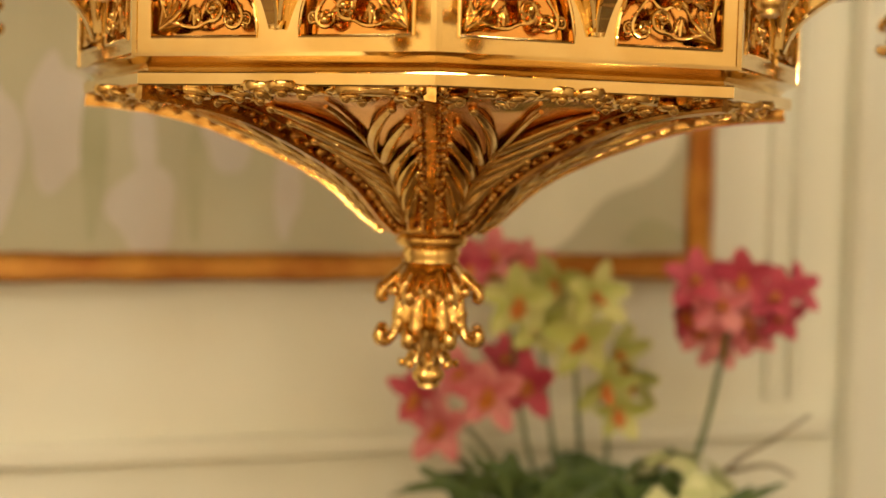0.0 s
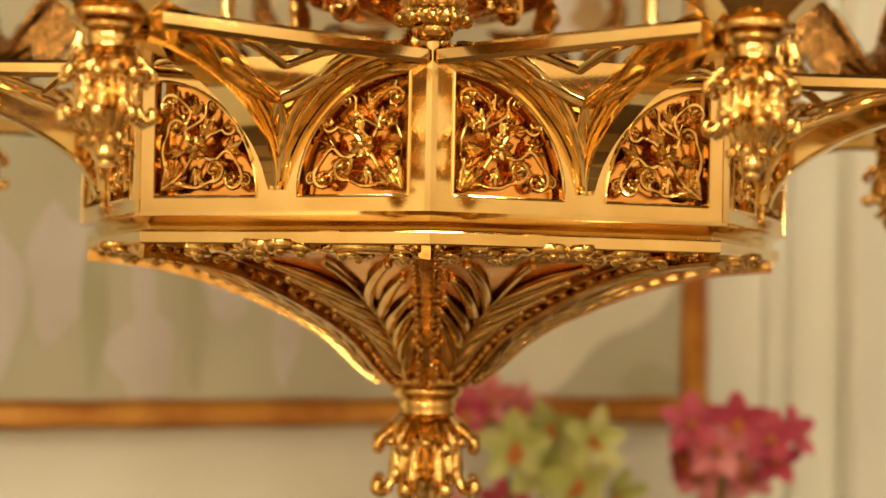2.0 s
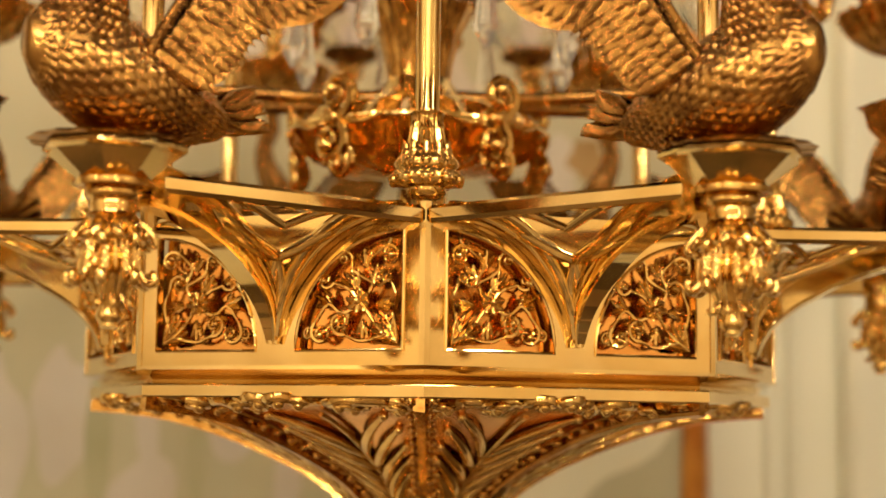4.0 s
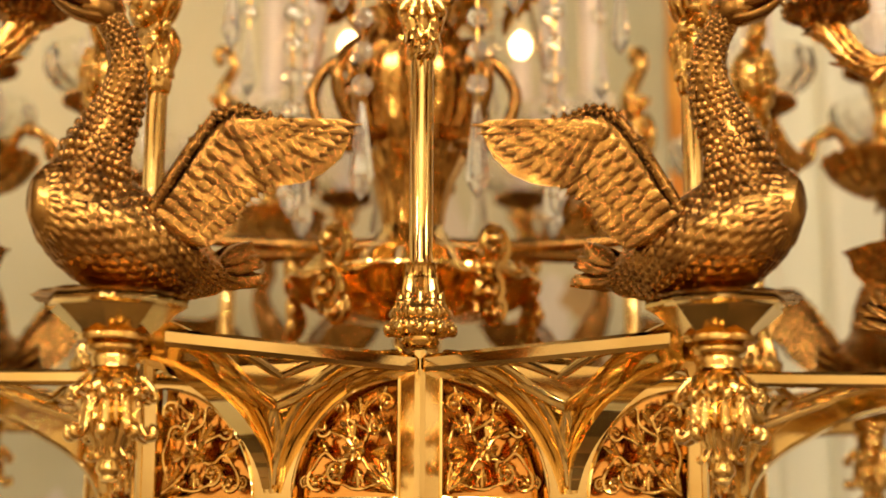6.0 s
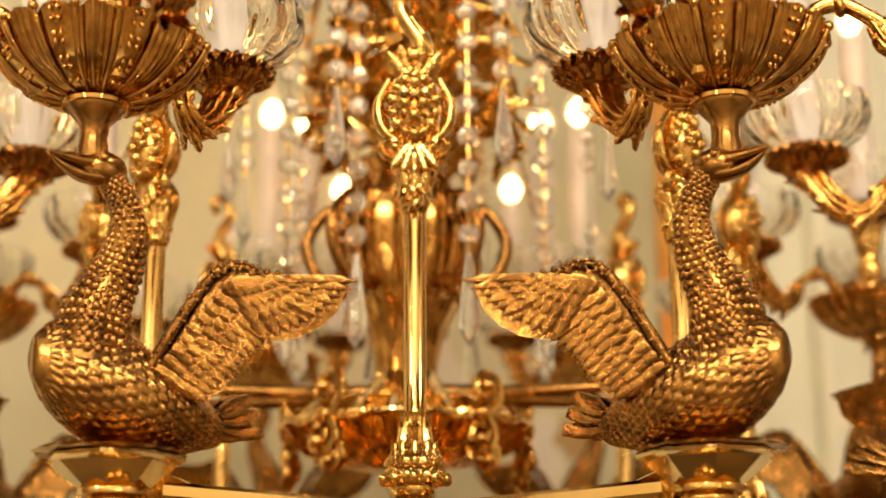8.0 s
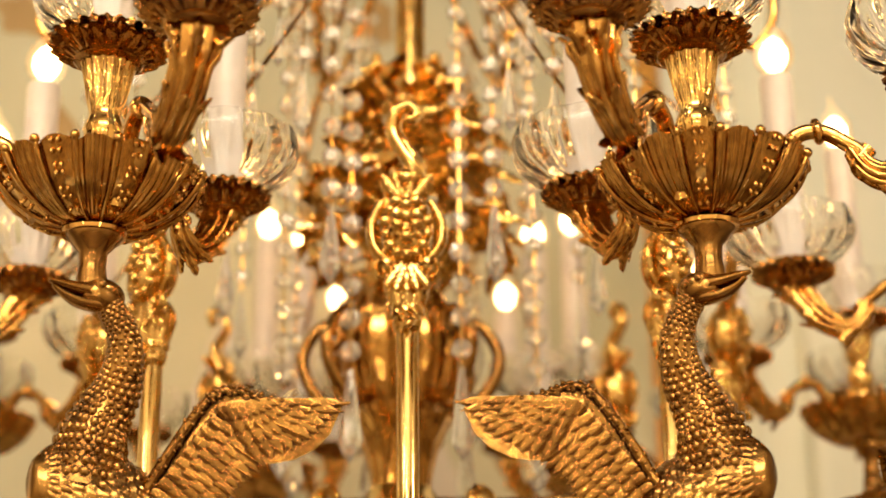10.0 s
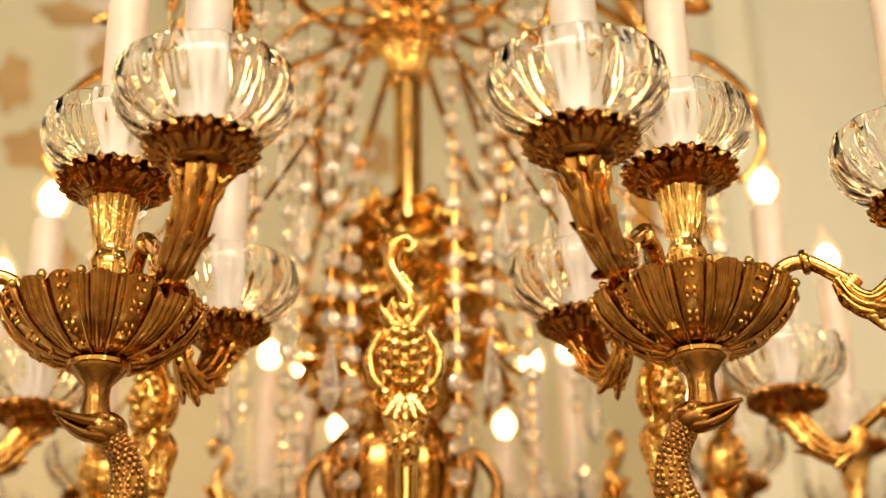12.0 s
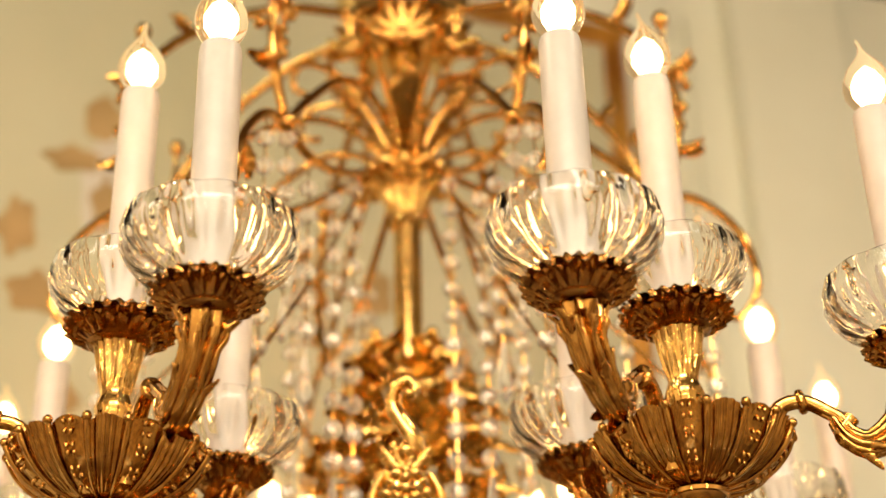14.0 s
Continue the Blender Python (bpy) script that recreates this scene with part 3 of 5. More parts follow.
def cone_at(s):
    t = s * (len(CONE) - 2) + 1
    i = min(int(t), len(CONE) - 2)
    k = t - i
    return CONE[i][0] * (1 - k) + CONE[i + 1][0] * k, CONE[i][1] * (1 - k) + CONE[i + 1][1] * k


def cone_point(u, s, h=0.0):
    """A point of the facet that faces -y: u from -1 to 1 across, s from the foot to the rim, h proud of it."""
    r, z = cone_at(s)
    r2, z2 = cone_at(min(1, s + 0.02))
    r1, z1 = cone_at(max(0, s - 0.02))
    d = Vector((0, -(r2 - r1), z2 - z1)).normalized()
    n = Vector((0, -d.z, d.y))
    if n.z > 0:
        n = -n
    return Vector((u * r * math.sin(radians(22.5)), -r * math.cos(radians(22.5)), z)) + n * h


def cone_panel():
    nu, ns = 8, 40
    v = [cone_point(-1 + 2 * i / nu, j / ns) for j in range(ns + 1) for i in range(nu + 1)]
    f = [(j * (nu + 1) + i, j * (nu + 1) + i + 1, (j + 1) * (nu + 1) + i + 1, (j + 1) * (nu + 1) + i) for j in range(ns) for i in range(nu)]
    return Shape().add(v, f)


def cone_leaf():
    """The palm leaf on an underside panel: a stalk with raised fingers that end in beads."""
    s = Shape()
    s.join(sweep([cone_point(0.06 * math.sin(3 * t / 20), 0.04 + 0.76 * t / 20, 0.003) for t in range(21)], lambda t: 0.0034 - 0.0016 * t, 8))
    for sg in (-1, 1):
        for k in range(6):
            t0 = 0.05 + 0.092 * k
            t1 = t0 + 0.25 + 0.004 * k
            w = 0.76 * math.sin(math.pi * (0.26 + 0.096 * k)) ** 0.7
            path = []
            for q in range(13):
                x = q / 12
                path.append(cone_point(sg * w * x ** 1.25, t0 + (t1 - t0) * x, 0.0018 + 0.0026 * math.sin(math.pi * x)))
            s.join(sweep(path, lambda t: 0.0011 + 0.0036 * math.sin(math.pi * min(1, 0.10 + 0.78 * t)), 8, 0.8))
            s.join(ball(0.0036, 10, 7), Matrix.Translation(path[-1]))
    return s


def cone_trim():
    """Scroll band and bead rows on an underside panel."""
    s = Shape()
    for sg in (-1, 1):
        for k in range(22):
            t = 0.04 + 0.93 * k / 21
            s.join(ball(0.0024 + 0.0012 * (k % 2), 10, 7), Matrix.Translation(cone_point(sg * (0.93 - 0.10 * (1 - t) ** 2), t, 0.0015)))
        s.join(sweep([cone_point(sg * 0.88, t / 20, 0.001) for t in range(1, 21)], 0.0013, 6))
    up = (cone_point(0, 0.95) - cone_point(0, 0.85)).normalized()
    nrm = (cone_point(0, 0.9, 1) - cone_point(0, 0.9, 0)).normalized()
    x = up.cross(nrm)
    rot = Matrix((x, up, nrm)).transposed().to_4x4()
    for k in range(7):
        u = -0.78 + 0.26 * k
        for q, (t, size) in enumerate(((0.955, 0.026), (0.88, 0.022))):
            if q and abs(u) < 0.3:
                continue
            s.join(volute(size, 1.3, 1 if (k + q) % 2 else -1, radians(90 + 60 * k)), Matrix.Translation(cone_point(u, t, 0.001)) @ rot)
        s.join(frond(0.030, 0.012, 4, 0.3, 0.12), Matrix.Translation(cone_point(u, 0.90, 0.001)) @ rot @ pose(0, 0, 0, 0, 0, 30 + 20 * k))
    return s


panel_mesh = cone_panel().mesh("underside_panel", sharp=70)
leaf_mesh = cone_leaf().mesh("palm_leaf", sharp=70)
trim_mesh = cone_trim().mesh("scroll_trim", sharp=60)
for az in FACETS:
    p = part("underside_panel", panel_mesh, copper, chandelier, "cast brass underside panel with a palm leaf", AXIS @ turned(az))
    part("palm_leaf", leaf_mesh, ornament, p, "cast palm leaf with beaded fingers")
    part("scroll_trim", trim_mesh, ornament, p)
rib_path = [Vector((0, -cone_at(s / 24)[0], cone_at(s / 24)[1] - 0.001)) for s in range(25)]
rib_mesh = sweep(rib_path, lambda t: 0.0066 + 0.0030 * t, section=[(-1, 0.3), (-0.9, -0.45), (-0.62, -0.5), (-0.5, -0.3), (0, -0.34), (0.5, -0.3), (0.62, -0.5), (0.9, -0.45), (1, 0.3)], up=(1, 0, 0))
for k in range(1, 24):
    for sg in (-1, 1):
        rib_mesh.join(ball(0.0021 + 0.0008 * (k % 2), 8, 6), Matrix.Translation(rib_path[k] + Vector((sg * (0.0058 + 0.0026 * k / 24), -0.0004, -0.0024))))
rib_mesh = rib_mesh.mesh("corner_rib")
for az in CORNERS:
    part("corner_rib", rib_mesh, bronze, chandelier, "", AXIS @ turned(az))


def leafy_finial():
    """The hanging finial from z 0 down to -0.122."""
    s = Shape()
    s.join(octagon([(0.030, 0.0), (0.0375, 0.0), (0.0380, -0.003), (0.0370, -0.0055), (0.025, -0.006)], True))
    s.join(lathe([(0.024, -0.005), (0.0265, -0.008), (0.0275, -0.0115), (0.025, -0.015), (0.021, -0.017), (0.0225, -0.0205), (0.0205, -0.024), (0.0215, -0.027)], 32))
    s.join(lathe([(0.018, -0.026), (0.023, -0.030), (0.029, -0.036), (0.0335, -0.043), (0.0345, -0.048), (0.030, -0.050), (0.024, -0.050)], 64, 0, 8, [0.05, 0.08, 0.12, 0.16, 0.2, 0.2, 0.1]))
    s.join(lathe([(0.024, -0.049), (0.0255, -0.056), (0.0285, -0.066), (0.0275, -0.074), (0.024, -0.080), (0.020, -0.086), (0.0155, -0.094), (0.013, -0.100), (0.010, -0.104), (0.0095, -0.106), (0.0125, -0.110), (0.0120, -0.1145), (0.0080, -0.118), (0.0085, -0.1205), (0.0045, -0.1225)], 64, 0, 16, [0.1, 0.16, 0.16, 0.16, 0.14, 0.12, 0.1, 0.08, 0, 0, 0, 0, 0, 0, 0]))
    for k in range(8):
        m = turned(45 * k + 22.5)
        s.join(sweep(smooth_path([(0, -0.026, -0.036), (0, -0.036, -0.045), (0, -0.0405, -0.0505), (0, -0.039, -0.0545), (0, -0.0355, -0.0525)], 12), lambda t: 0.0052 - 0.0015 * t, 8, 0.8), m)
        s.join(sweep(smooth_path([(0, -0.024, -0.060), (0, -0.0275, -0.078), (0, -0.035, -0.0855), (0, -0.0405, -0.083), (0, -0.039, -0.0775), (0, -0.0355, -0.079)], 14), lambda t: 0.0032 + 0.0026 * math.sin(math.pi * t), 8, 0.8), m)
        s.join(frond(0.034, 0.013, 4, 0.2, 0.18), m @ pose(0, -0.0255, -0.052, 0, 0, 0) @ pose(0, 0, 0, 90) @ pose(0, 0, 0, 0, 0, -90))
        s.join(frond(0.022, 0.012, 3, 0.2, -0.1), turned(45 * k) @ pose(0, -0.019, -0.028, 0, 0, 0) @ pose(0, 0, 0, 60) @ pose(0, 0, 0, 0, 0, -90))
        s.join(ball(0.0045, 8, 5), turned(45 * k) @ pose(0, -0.0365, -0.047))
        s.join(sweep(smooth_path([(0, -0.012, -0.092), (0, -0.017, -0.102), (0, -0.021, -0.104), (0, -0.0205, -0.100)], 8), 0.0028, 6, 0.8), turned(45 * k))
    return s


finial_mesh = leafy_finial().mesh("finial", sharp=60)
part("finial", finial_mesh, ornament, chandelier, "cast brass leaf-cup finial", AXIS @ resized(0, 1.4400, 1.05, 1.05))

# brackets that carry the swans, one to a facet
RS = 0.4475                    # radius to the dishes
RB = 0.487                     # radius to the bowls
TOPZ = 1.672


SHAFT = [(-1, -0.9), (-0.62, -0.55), (-0.2, -0.75), (0.2, -0.75), (0.62, -0.55), (1, -0.9), (1.05, 0.5), (0.8, 0.9), (-0.8, 0.9), (-1.05, 0.5)]
DEEP = [(-1.9, -0.8), (-1.6, -1.0), (1.0, -1.0), (1.2, -0.8), (1.2, 0.8), (1.0, 1.0), (-1.6, 1.0), (-1.9, 0.8)]
TIP = Vector((0, -0.4225, 1.6575))
FOOT = Vector((0, -APO - 0.002, 1.5735))


def rib_a(t):
    a = math.pi / 2 * t
    return Vector((0, FOOT.y + (TIP.y - FOOT.y) * (1 - math.cos(a)), FOOT.z + (TIP.z - FOOT.z) * math.sin(a)))


def rib_b(t, sg):
    a = math.pi / 2 * t
    return Vector((sg * (UC - OX * math.cos(a)), -APO - 0.003 - 0.002 * t, VC + OZ * math.sin(a) - 0.003))


def web(p, q, sg):
    """On the pierced web: p from the radial rib to the facet rib, q from the foot to the top."""
    return rib_a(q).lerp(rib_b(q, sg), p)


def radial_rib():
    return sweep([rib_a(t / 24) for t in range(25)], lambda t: 0.0034 + 0.0052 * min(1, t * 2.2) ** 0.8, section=DEEP, up=(1, 0, 0))


def arch_rib(sg):
    return sweep([rib_b(0.05 + 0.95 * t / 24, sg) for t in range(25)], lambda t: 0.0020 + 0.0034 * min(1, t * 2.5), section=SHAFT, up=(0, 1, 0))


def bar_ends(sg):
    return TIP + Vector((0, 0.010, -0.001)), Vector((sg * (HALF - 0.006), -APO - 0.001, 1.6535))


def top_bar(sg):
    a, end = bar_ends(sg)
    return sweep([a.lerp(end, t / 4) for t in range(5)], 0.0056, section=BAR)


def tracery(sg):
    """The pierced web between the radial rib, the arch rib and the top bar."""
    s = Shape()
    a, end = bar_ends(sg)
    knot = web(0.5, 0.42, sg)
    for p in (0.06, 0.94):
        s.join(sweep(smooth_path([web(p, 0.66, sg), web(p * 0.6 + 0.2, 0.52, sg), knot + Vector((0, 0, 0.004))], 8), lambda t: 0.0062 - 0.0012 * t, 14, 0.8))
        s.join(sweep(smooth_path([knot + Vector((0, 0, 0.003)), web(0.5 + (p - 0.5) * 0.40, 0.30, sg), web(0.5 + (p - 0.5) * 0.3, 0.10, sg)], 8), lambda t: 0.0036 + 0.0006 * t, 12, 0.9))
        s.join(sweep([web(p * 0.9 + 0.05, 0.08 + 0.8 * t / 10, sg) for t in range(11)], 0.0062, 14, 0.6))
    top = [a.lerp(end, 0.12), a.lerp(end, 0.5), a.lerp(end, 0.88)]
    cusp = top[1].lerp(web(0.5, 0.5, sg), 0.52)
    for q in (top[0], top[2]):
        s.join(sweep(smooth_path([q, q.lerp(cusp, 0.55) + Vector((0, 0, 0.006)), cusp], 8), lambda t: 0.0046 - 0.0016 * t, 12, 0.9))
    return s


rib_meshes = radial_rib().mesh("bracket", sharp=30)
side_meshes = [(n, f(sg).mesh(n, sharp=30)) for sg in (-1, 1) for n, f in (("arch_rib", arch_rib), ("top_bar", top_bar), ("tracery", tracery))]
dish_mesh = octagon([(0.012, 1.6730), (0.036, 1.6730), (0.0425, 1.6718), (0.0430, 1.6692), (0.0405, 1.6682), (0.0385, 1.6668), (0.0225, 1.6540), (0.0200, 1.6520), (0.012, 1.6510)], True).mesh("dish", sharp=20)
for az in FACETS:
    p = part("bracket", rib_meshes, brass, chandelier, "polished gothic tracery bracket", BASE @ turned(az))
    for n, me in side_meshes:
        part(n, me, brass, p)
    part("dish", dish_mesh, brass, p, "octagonal dish under the swan", turned(0, RS) @ resized(1.6730, 1.6720, 0.955, 0.955) @ pose(0, 0, 0, 0, 0, 22.5))
    part("pendant_finial", finial_mesh, ornament, p, "small leaf-cup finial", turned(0, RS, 1.6520) @ Matrix.Diagonal((0.61, 0.61, 0.67, 1)))

# posts with cast mounts


def post_base():
    s = lathe([(0.010, 1.660), (0.0125, 1.6625), (0.0125, 1.666), (0.021, 1.668), (0.0235, 1.6715), (0.0225, 1.675), (0.0185, 1.678), (0.0205, 1.681), (0.0195, 1.6845), (0.0150, 1.688), (0.0135, 1.694), (0.0112, 1.703), (0.0098, 1.712), (0.0110, 1.7145), (0.0080, 1.716)], 64, 0, 16, [0, 0, 0, 0.1, 0.16, 0.12, 0.06, 0.1, 0.1, 0.12, 0.16, 0.16, 0.12, 0, 0])
    for k in range(10):
        m = turned(36 * k)
        s.join(ball(0.0036, 8, 5), m @ pose(0, -0.0215, 1.671))
        s.join(frond(0.018, 0.008, 3, 0.2, 0.12), m @ pose(0, -0.0165, 1.679, 78) @ pose(0, 0, 0, 0, 0, 90))
    return s


def post_mount():
    """Leaf bud, oval cartouche and hooked leaf on the upper half of a post; faces -y."""
    s = lathe([(0.005, 1.855), (0.009, 1.858), (0.0105, 1.864), (0.0095, 1.869), (0.013, 1.878), (0.0165, 1.890), (0.0150, 1.899), (0.0110, 1.906)], 48, 0, 8, [0, 0, 0, 0.05, 0.15, 0.2, 0.2, 0.1])
    for k in range(7):
        s.join(frond(0.040, 0.019, 5, 0.3, 0.26), turned(51.4 * k) @ pose(0, -0.008, 1.868, 72) @ pose(0, 0, 0, 0, 0, 90 + 14))
    s.join(sweep(smooth_path([(0, -0.006, 1.872), (0.003, -0.016, 1.862), (0, -0.018, 1.8575), (-0.002, -0.013, 1.856)], 8), 0.0035, 8))
    s.join(ball(0.0185, 20, 14, 1.45), pose(0, -0.003, 1.930))
    for k in range(14):
        a = TAU * k / 14
        s.join(ball(0.0042 + 0.001 * (k % 2), 8, 5), pose(0.0145 * math.sin(a), -0.0165 + 0.004 * abs(math.sin(a)), 1.930 + 0.021 * math.cos(a)))
    for x, z, r in ((0, 1.936, 0.0065), (-0.006, 1.930, 0.0055), (0.006, 1.930, 0.0055), (0, 1.921, 0.006), (0, 1.945, 0.005)):
        s.join(ball(r, 10, 7), pose(x, -0.019, z))
    for sg in (-1, 1):
        s.join(volute(0.026, 1.3, sg, radians(90), 0.15), pose(sg * 0.016, -0.006, 1.915, 90))
        s.join(sweep(smooth_path([(sg * 0.010, -0.006, 1.905), (sg * 0.0225, -0.006, 1.917), (sg * 0.0245, -0.006, 1.935), (sg * 0.017, -0.008, 1.951)], 12), lambda t: 0.0028 + 0.0012 * math.sin(math.pi * t), 8))
    for k in range(5):
        s.join(frond(0.030, 0.015, 5, 0.3, 0.25), pose(0, -0.007, 1.948, 90, 0, 0) @ pose(0, 0, 0, 0, 0, 50 + 20 * k))
        s.join(frond(0.028, 0.014, 5, 0.3, 0.2), pose(0, -0.010, 1.908, 90, 0, 0) @ pose(0, 0, 0, 0, 0, -56 - 17 * k))
    s.join(sweep(smooth_path([(0.002, -0.004, 1.955), (0.006, -0.010, 1.975), (-0.002, -0.011, 1.990), (-0.009, -0.012, 2.003), (-0.006, -0.014, 2.017), (0.003, -0.016, 2.021), (0.008, -0.018, 2.014), (0.004, -0.019, 2.009)], 24), lambda t: 0.0085 - 0.0045 * t, 10, 0.8))
    s.join(ball(0.0055, 8, 6), pose(0.0035, -0.019, 2.009))
    s.join(ball(0.0075, 12, 8), pose(0, -0.010, 1.968))
    return s


base_mesh = post_base().mesh("post_base", sharp=60)
mount_mesh = post_mount().mesh("cast_mount", sharp=60)
tube_mesh = lathe([(0.0078, 1.712), (0.0078, 1.86)], 24).mesh("tube")
for az in CORNERS:
    p = part("post", tube_mesh, brass, chandelier, "polished round brass post", BASE @ turned(az, 0.2766))
    part("post_base", base_mesh, ornament, p, "cast leaf-ring base", resized(1.660, 1.6640, 1.03, 1.02))
    part("cast_mount", mount_mesh, ornament, p, "cast mount with cartouche and hooked leaf", resized(1.855, 1.859, 1.03, 1.03))
# swans on the dishes: each one plain cast figure


def swan_figure():
    """Facing +x, standing on z 0."""
    s = Shape()
    nu, nv = 224, 150
    rows, cols = 21, 30
    verts, faces = [], []
    for j in range(nv + 1):
        t = j / nv                                   # from tail to chest
        x = -0.076 + 0.134 * t
        r = math.sin(math.pi * min(1, 0.03 + 0.95 * t)) ** 0.52
        cz = 0.021 + 0.033 * t ** 1.2
        ry = 0.037 * r * (0.50 + 0.50 * math.sin(math.pi * min(1, t * 0.72 + 0.14)))
        rz = r * (0.018 + 0.031 * t ** 0.9)
        for i in range(nu):
            a = TAU * i / nu
            row = t * rows + 0.22 * math.sin(3 * a + 5 * t)
            k = int(row)
            fr = row - k
            across = i / nu * cols + 0.5 * (k % 2) + 0.18 * math.sin(6 * t + 3 * a)
            col = across % 1.0 - 0.5
            edge = math.hypot(col * 1.9, max(0.0, 0.55 - fr) * 1.7)
            tile = max(0.0, 1 - edge ** 3)
            swell = ((k * 37 + int(across) * 53) % 7) / 7
            h = (0.0013 + 0.0011 * swell) * tile * (1 - 0.62 * fr) if 0.05 < t < 0.96 else 0
            c, sn = math.cos(a), math.sin(a)
            verts.append((x, (ry + h) * c * (1 - 0.30 * max(0, sn)), max(0.001, cz + (rz + h) * sn * (0.94 if sn < 0 else 1))))
    for j in range(nv):
        for i in range(nu):
            q = (i + 1) % nu
            faces.append((j * nu + i, j * nu + q, (j + 1) * nu + q, (j + 1) * nu + i))
    faces += [tuple(range(nu - 1, -1, -1)), tuple(nv * nu + i for i in range(nu))]
    s.add(verts, [tuple(reversed(f)) for f in faces])
    # neck with small raised feathers
    neck = smooth_path([(0.024, 0, 0.050), (0.019, 0.001, 0.086), (0.0105, 0.0095, 0.111), (0.0100, 0.0190, 0.132), (0.0155, 0.0228, 0.150), (0.0235, 0.0228, 0.162), (0.0305, 0.0220, 0.170)], 60)

    def girth(t):
        return 0.0195 * (1 - t) ** 2.5 + 0.0079

    s.join(sweep(neck, girth, 24))
    knots = random.Random(8)
    for i in range(2, 57, 2):
        p, d = neck[i], (neck[i + 1] - neck[i - 1]).normalized()
        x = d.cross(Vector((0, 1, 0))).normalized()
        z = x.cross(d)
        g = girth(i / 60)
        n = max(11, int(g * 1150))
        for k in range(n):
            a = TAU * (k + 0.5 * (i // 2 % 2) + knots.uniform(-0.18, 0.18)) / n
            o = x * math.cos(a) + z * math.sin(a)
            s.join(ball((0.0016 + g * 0.075) * knots.uniform(0.8, 1.15), 7, 5, 1.15), Matrix.Translation(p + o * (g - 0.0010)))
    # head raised, bill held level, heavy chin
    head = Shape()
    head.join(ball(0.0125, 20, 12, 0.9), pose(0.011, 0, 0.1665) @ Matrix.Diagonal((1.25, 0.86, 1, 1)))
    head.join(sweep(smooth_path([(0.015, 0, 0.1685), (0.027, 0, 0.1680), (0.038, 0, 0.1690), (0.047, 0, 0.1700)], 12), lambda t: 0.0092 - 0.0070 * t, 14, 0.66))
    head.join(sweep(smooth_path([(0.014, 0, 0.1600), (0.026, 0, 0.1595), (0.036, 0, 0.1625), (0.044, 0, 0.1670)], 10), lambda t: 0.0080 - 0.0062 * t, 12, 0.62))
    for sg in (-1, 1):
        head.join(ball(0.0028, 8, 6), pose(0.0165, sg * 0.0098, 0.1705))
        head.join(ball(0.0042, 10, 3, 0.4), pose(0.0165, sg * 0.0092, 0.1705, 90))
        head.join(sweep([Vector((0.022 + 0.006 * k, sg * (0.0078 - 0.0016 * k), 0.1645 + 0.0009 * k)) for k in range(4)], 0.0009, 6))
    s.join(head, pose(0.0195, 0.0220, 0.003))
    # tail fan
    for row, (size, rise) in enumerate(((0.046, -2), (0.044, 9), (0.038, 20))):
        for k in range(7):
            sg = k - 3
            s.join(frond(size, 0.0150, 1, 0.2, 0.10, 0.22), pose(-0.062, 0.005 * sg, 0.020 + 0.004 * row, 0, 0, 180) @ pose(0, 0, 0, 0, -rise - 3 * abs(sg), 8 * sg) @ pose(0, 0, 0, 14 * sg))

    def feather(root, angle, length, width, depth, bow):
        """In the wing's plane: x outward, y up; a rounded overlapping blade with a quill and barbs."""
        verts, faces = [], []
        n = 14
        tilt = pose(0, 0, 0, 9 + stir.uniform(-2, 2), stir.uniform(0, 2))
        for i in range(n + 1):
            t = i / n
            w = width / 2 * min(1, 0.6 + 1.6 * t) * (math.sqrt(max(0.0, 1 - max(0, (t - 0.62) / 0.38) ** 2)) if t < 1 else 0.10)
            for y in (-1, -0.5, 0, 0.5, 1):
                verts.append((length * t - 0.05 * length * abs(y), y * w - bow * length * t * t, 0.0011 * (1 - y * y) + (0.00028 if i % 2 and abs(y) >= 0.5 else 0)))
        for i in range(n):
            for k in range(4):
                c = i * 5 + k
                faces.append((c, c + 5, c + 6, c + 1))
        m = len(verts)
        verts += [(x, y, z - 0.0014) for x, y, z in verts]
        faces += [tuple(q + m for q in reversed(f)) for f in faces]
        at = pose(root[0], root[1], depth) @ pose(0, 0, 0, 0, 0, angle) @ tilt
        w = Shape().add(verts, faces, at)
        q = sweep([Vector((length * t / 5, -bow * length * (t / 5) ** 2, 0.0016)) for t in range(6)], lambda t: 0.0006 * (1 - 0.6 * t), 5)
        return w.join(q, at)

    wing = Shape()
    stir = random.Random(5)
    blade_edge = ((-0.004, -0.004), (0.014, 0.022), (0.031, 0.047), (0.043, 0.060), (0.052, 0.0615), (0.064, 0.0575), (0.082, 0.0525), (0.100, 0.0515), (0.119, 0.0530),
                  (0.112, 0.036), (0.102, 0.0265), (0.090, 0.0205), (0.078, 0.0185), (0.068, 0.0180), (0.058, 0.010), (0.050, -0.003), (0.042, -0.013), (0.034, -0.018), (0.018, -0.014))
    n = len(blade_edge)
    wing.add([(x, y, 0.0) for x, y in blade_edge] + [(x, y, -0.0012) for x, y in blade_edge], [tuple(range(n - 1, -1, -1)), tuple(range(n, 2 * n))] + [(k, (k + 1) % n, n + (k + 1) % n, n + k) for k in range(n)])
    sh, wr = Vector((0.003, -0.001)), Vector((0.047, 0.056))
    for layer, (count, length, width, depth) in enumerate(((13, 1.0, 0.0092, 0.0010), (12, 0.70, 0.0090, 0.0032), (10, 0.42, 0.0086, 0.0052), (9, 0.22, 0.0080, 0.0068))):
        for k in range(count):
            t = (k + 0.3) / count
            p = sh.lerp(wr, t)
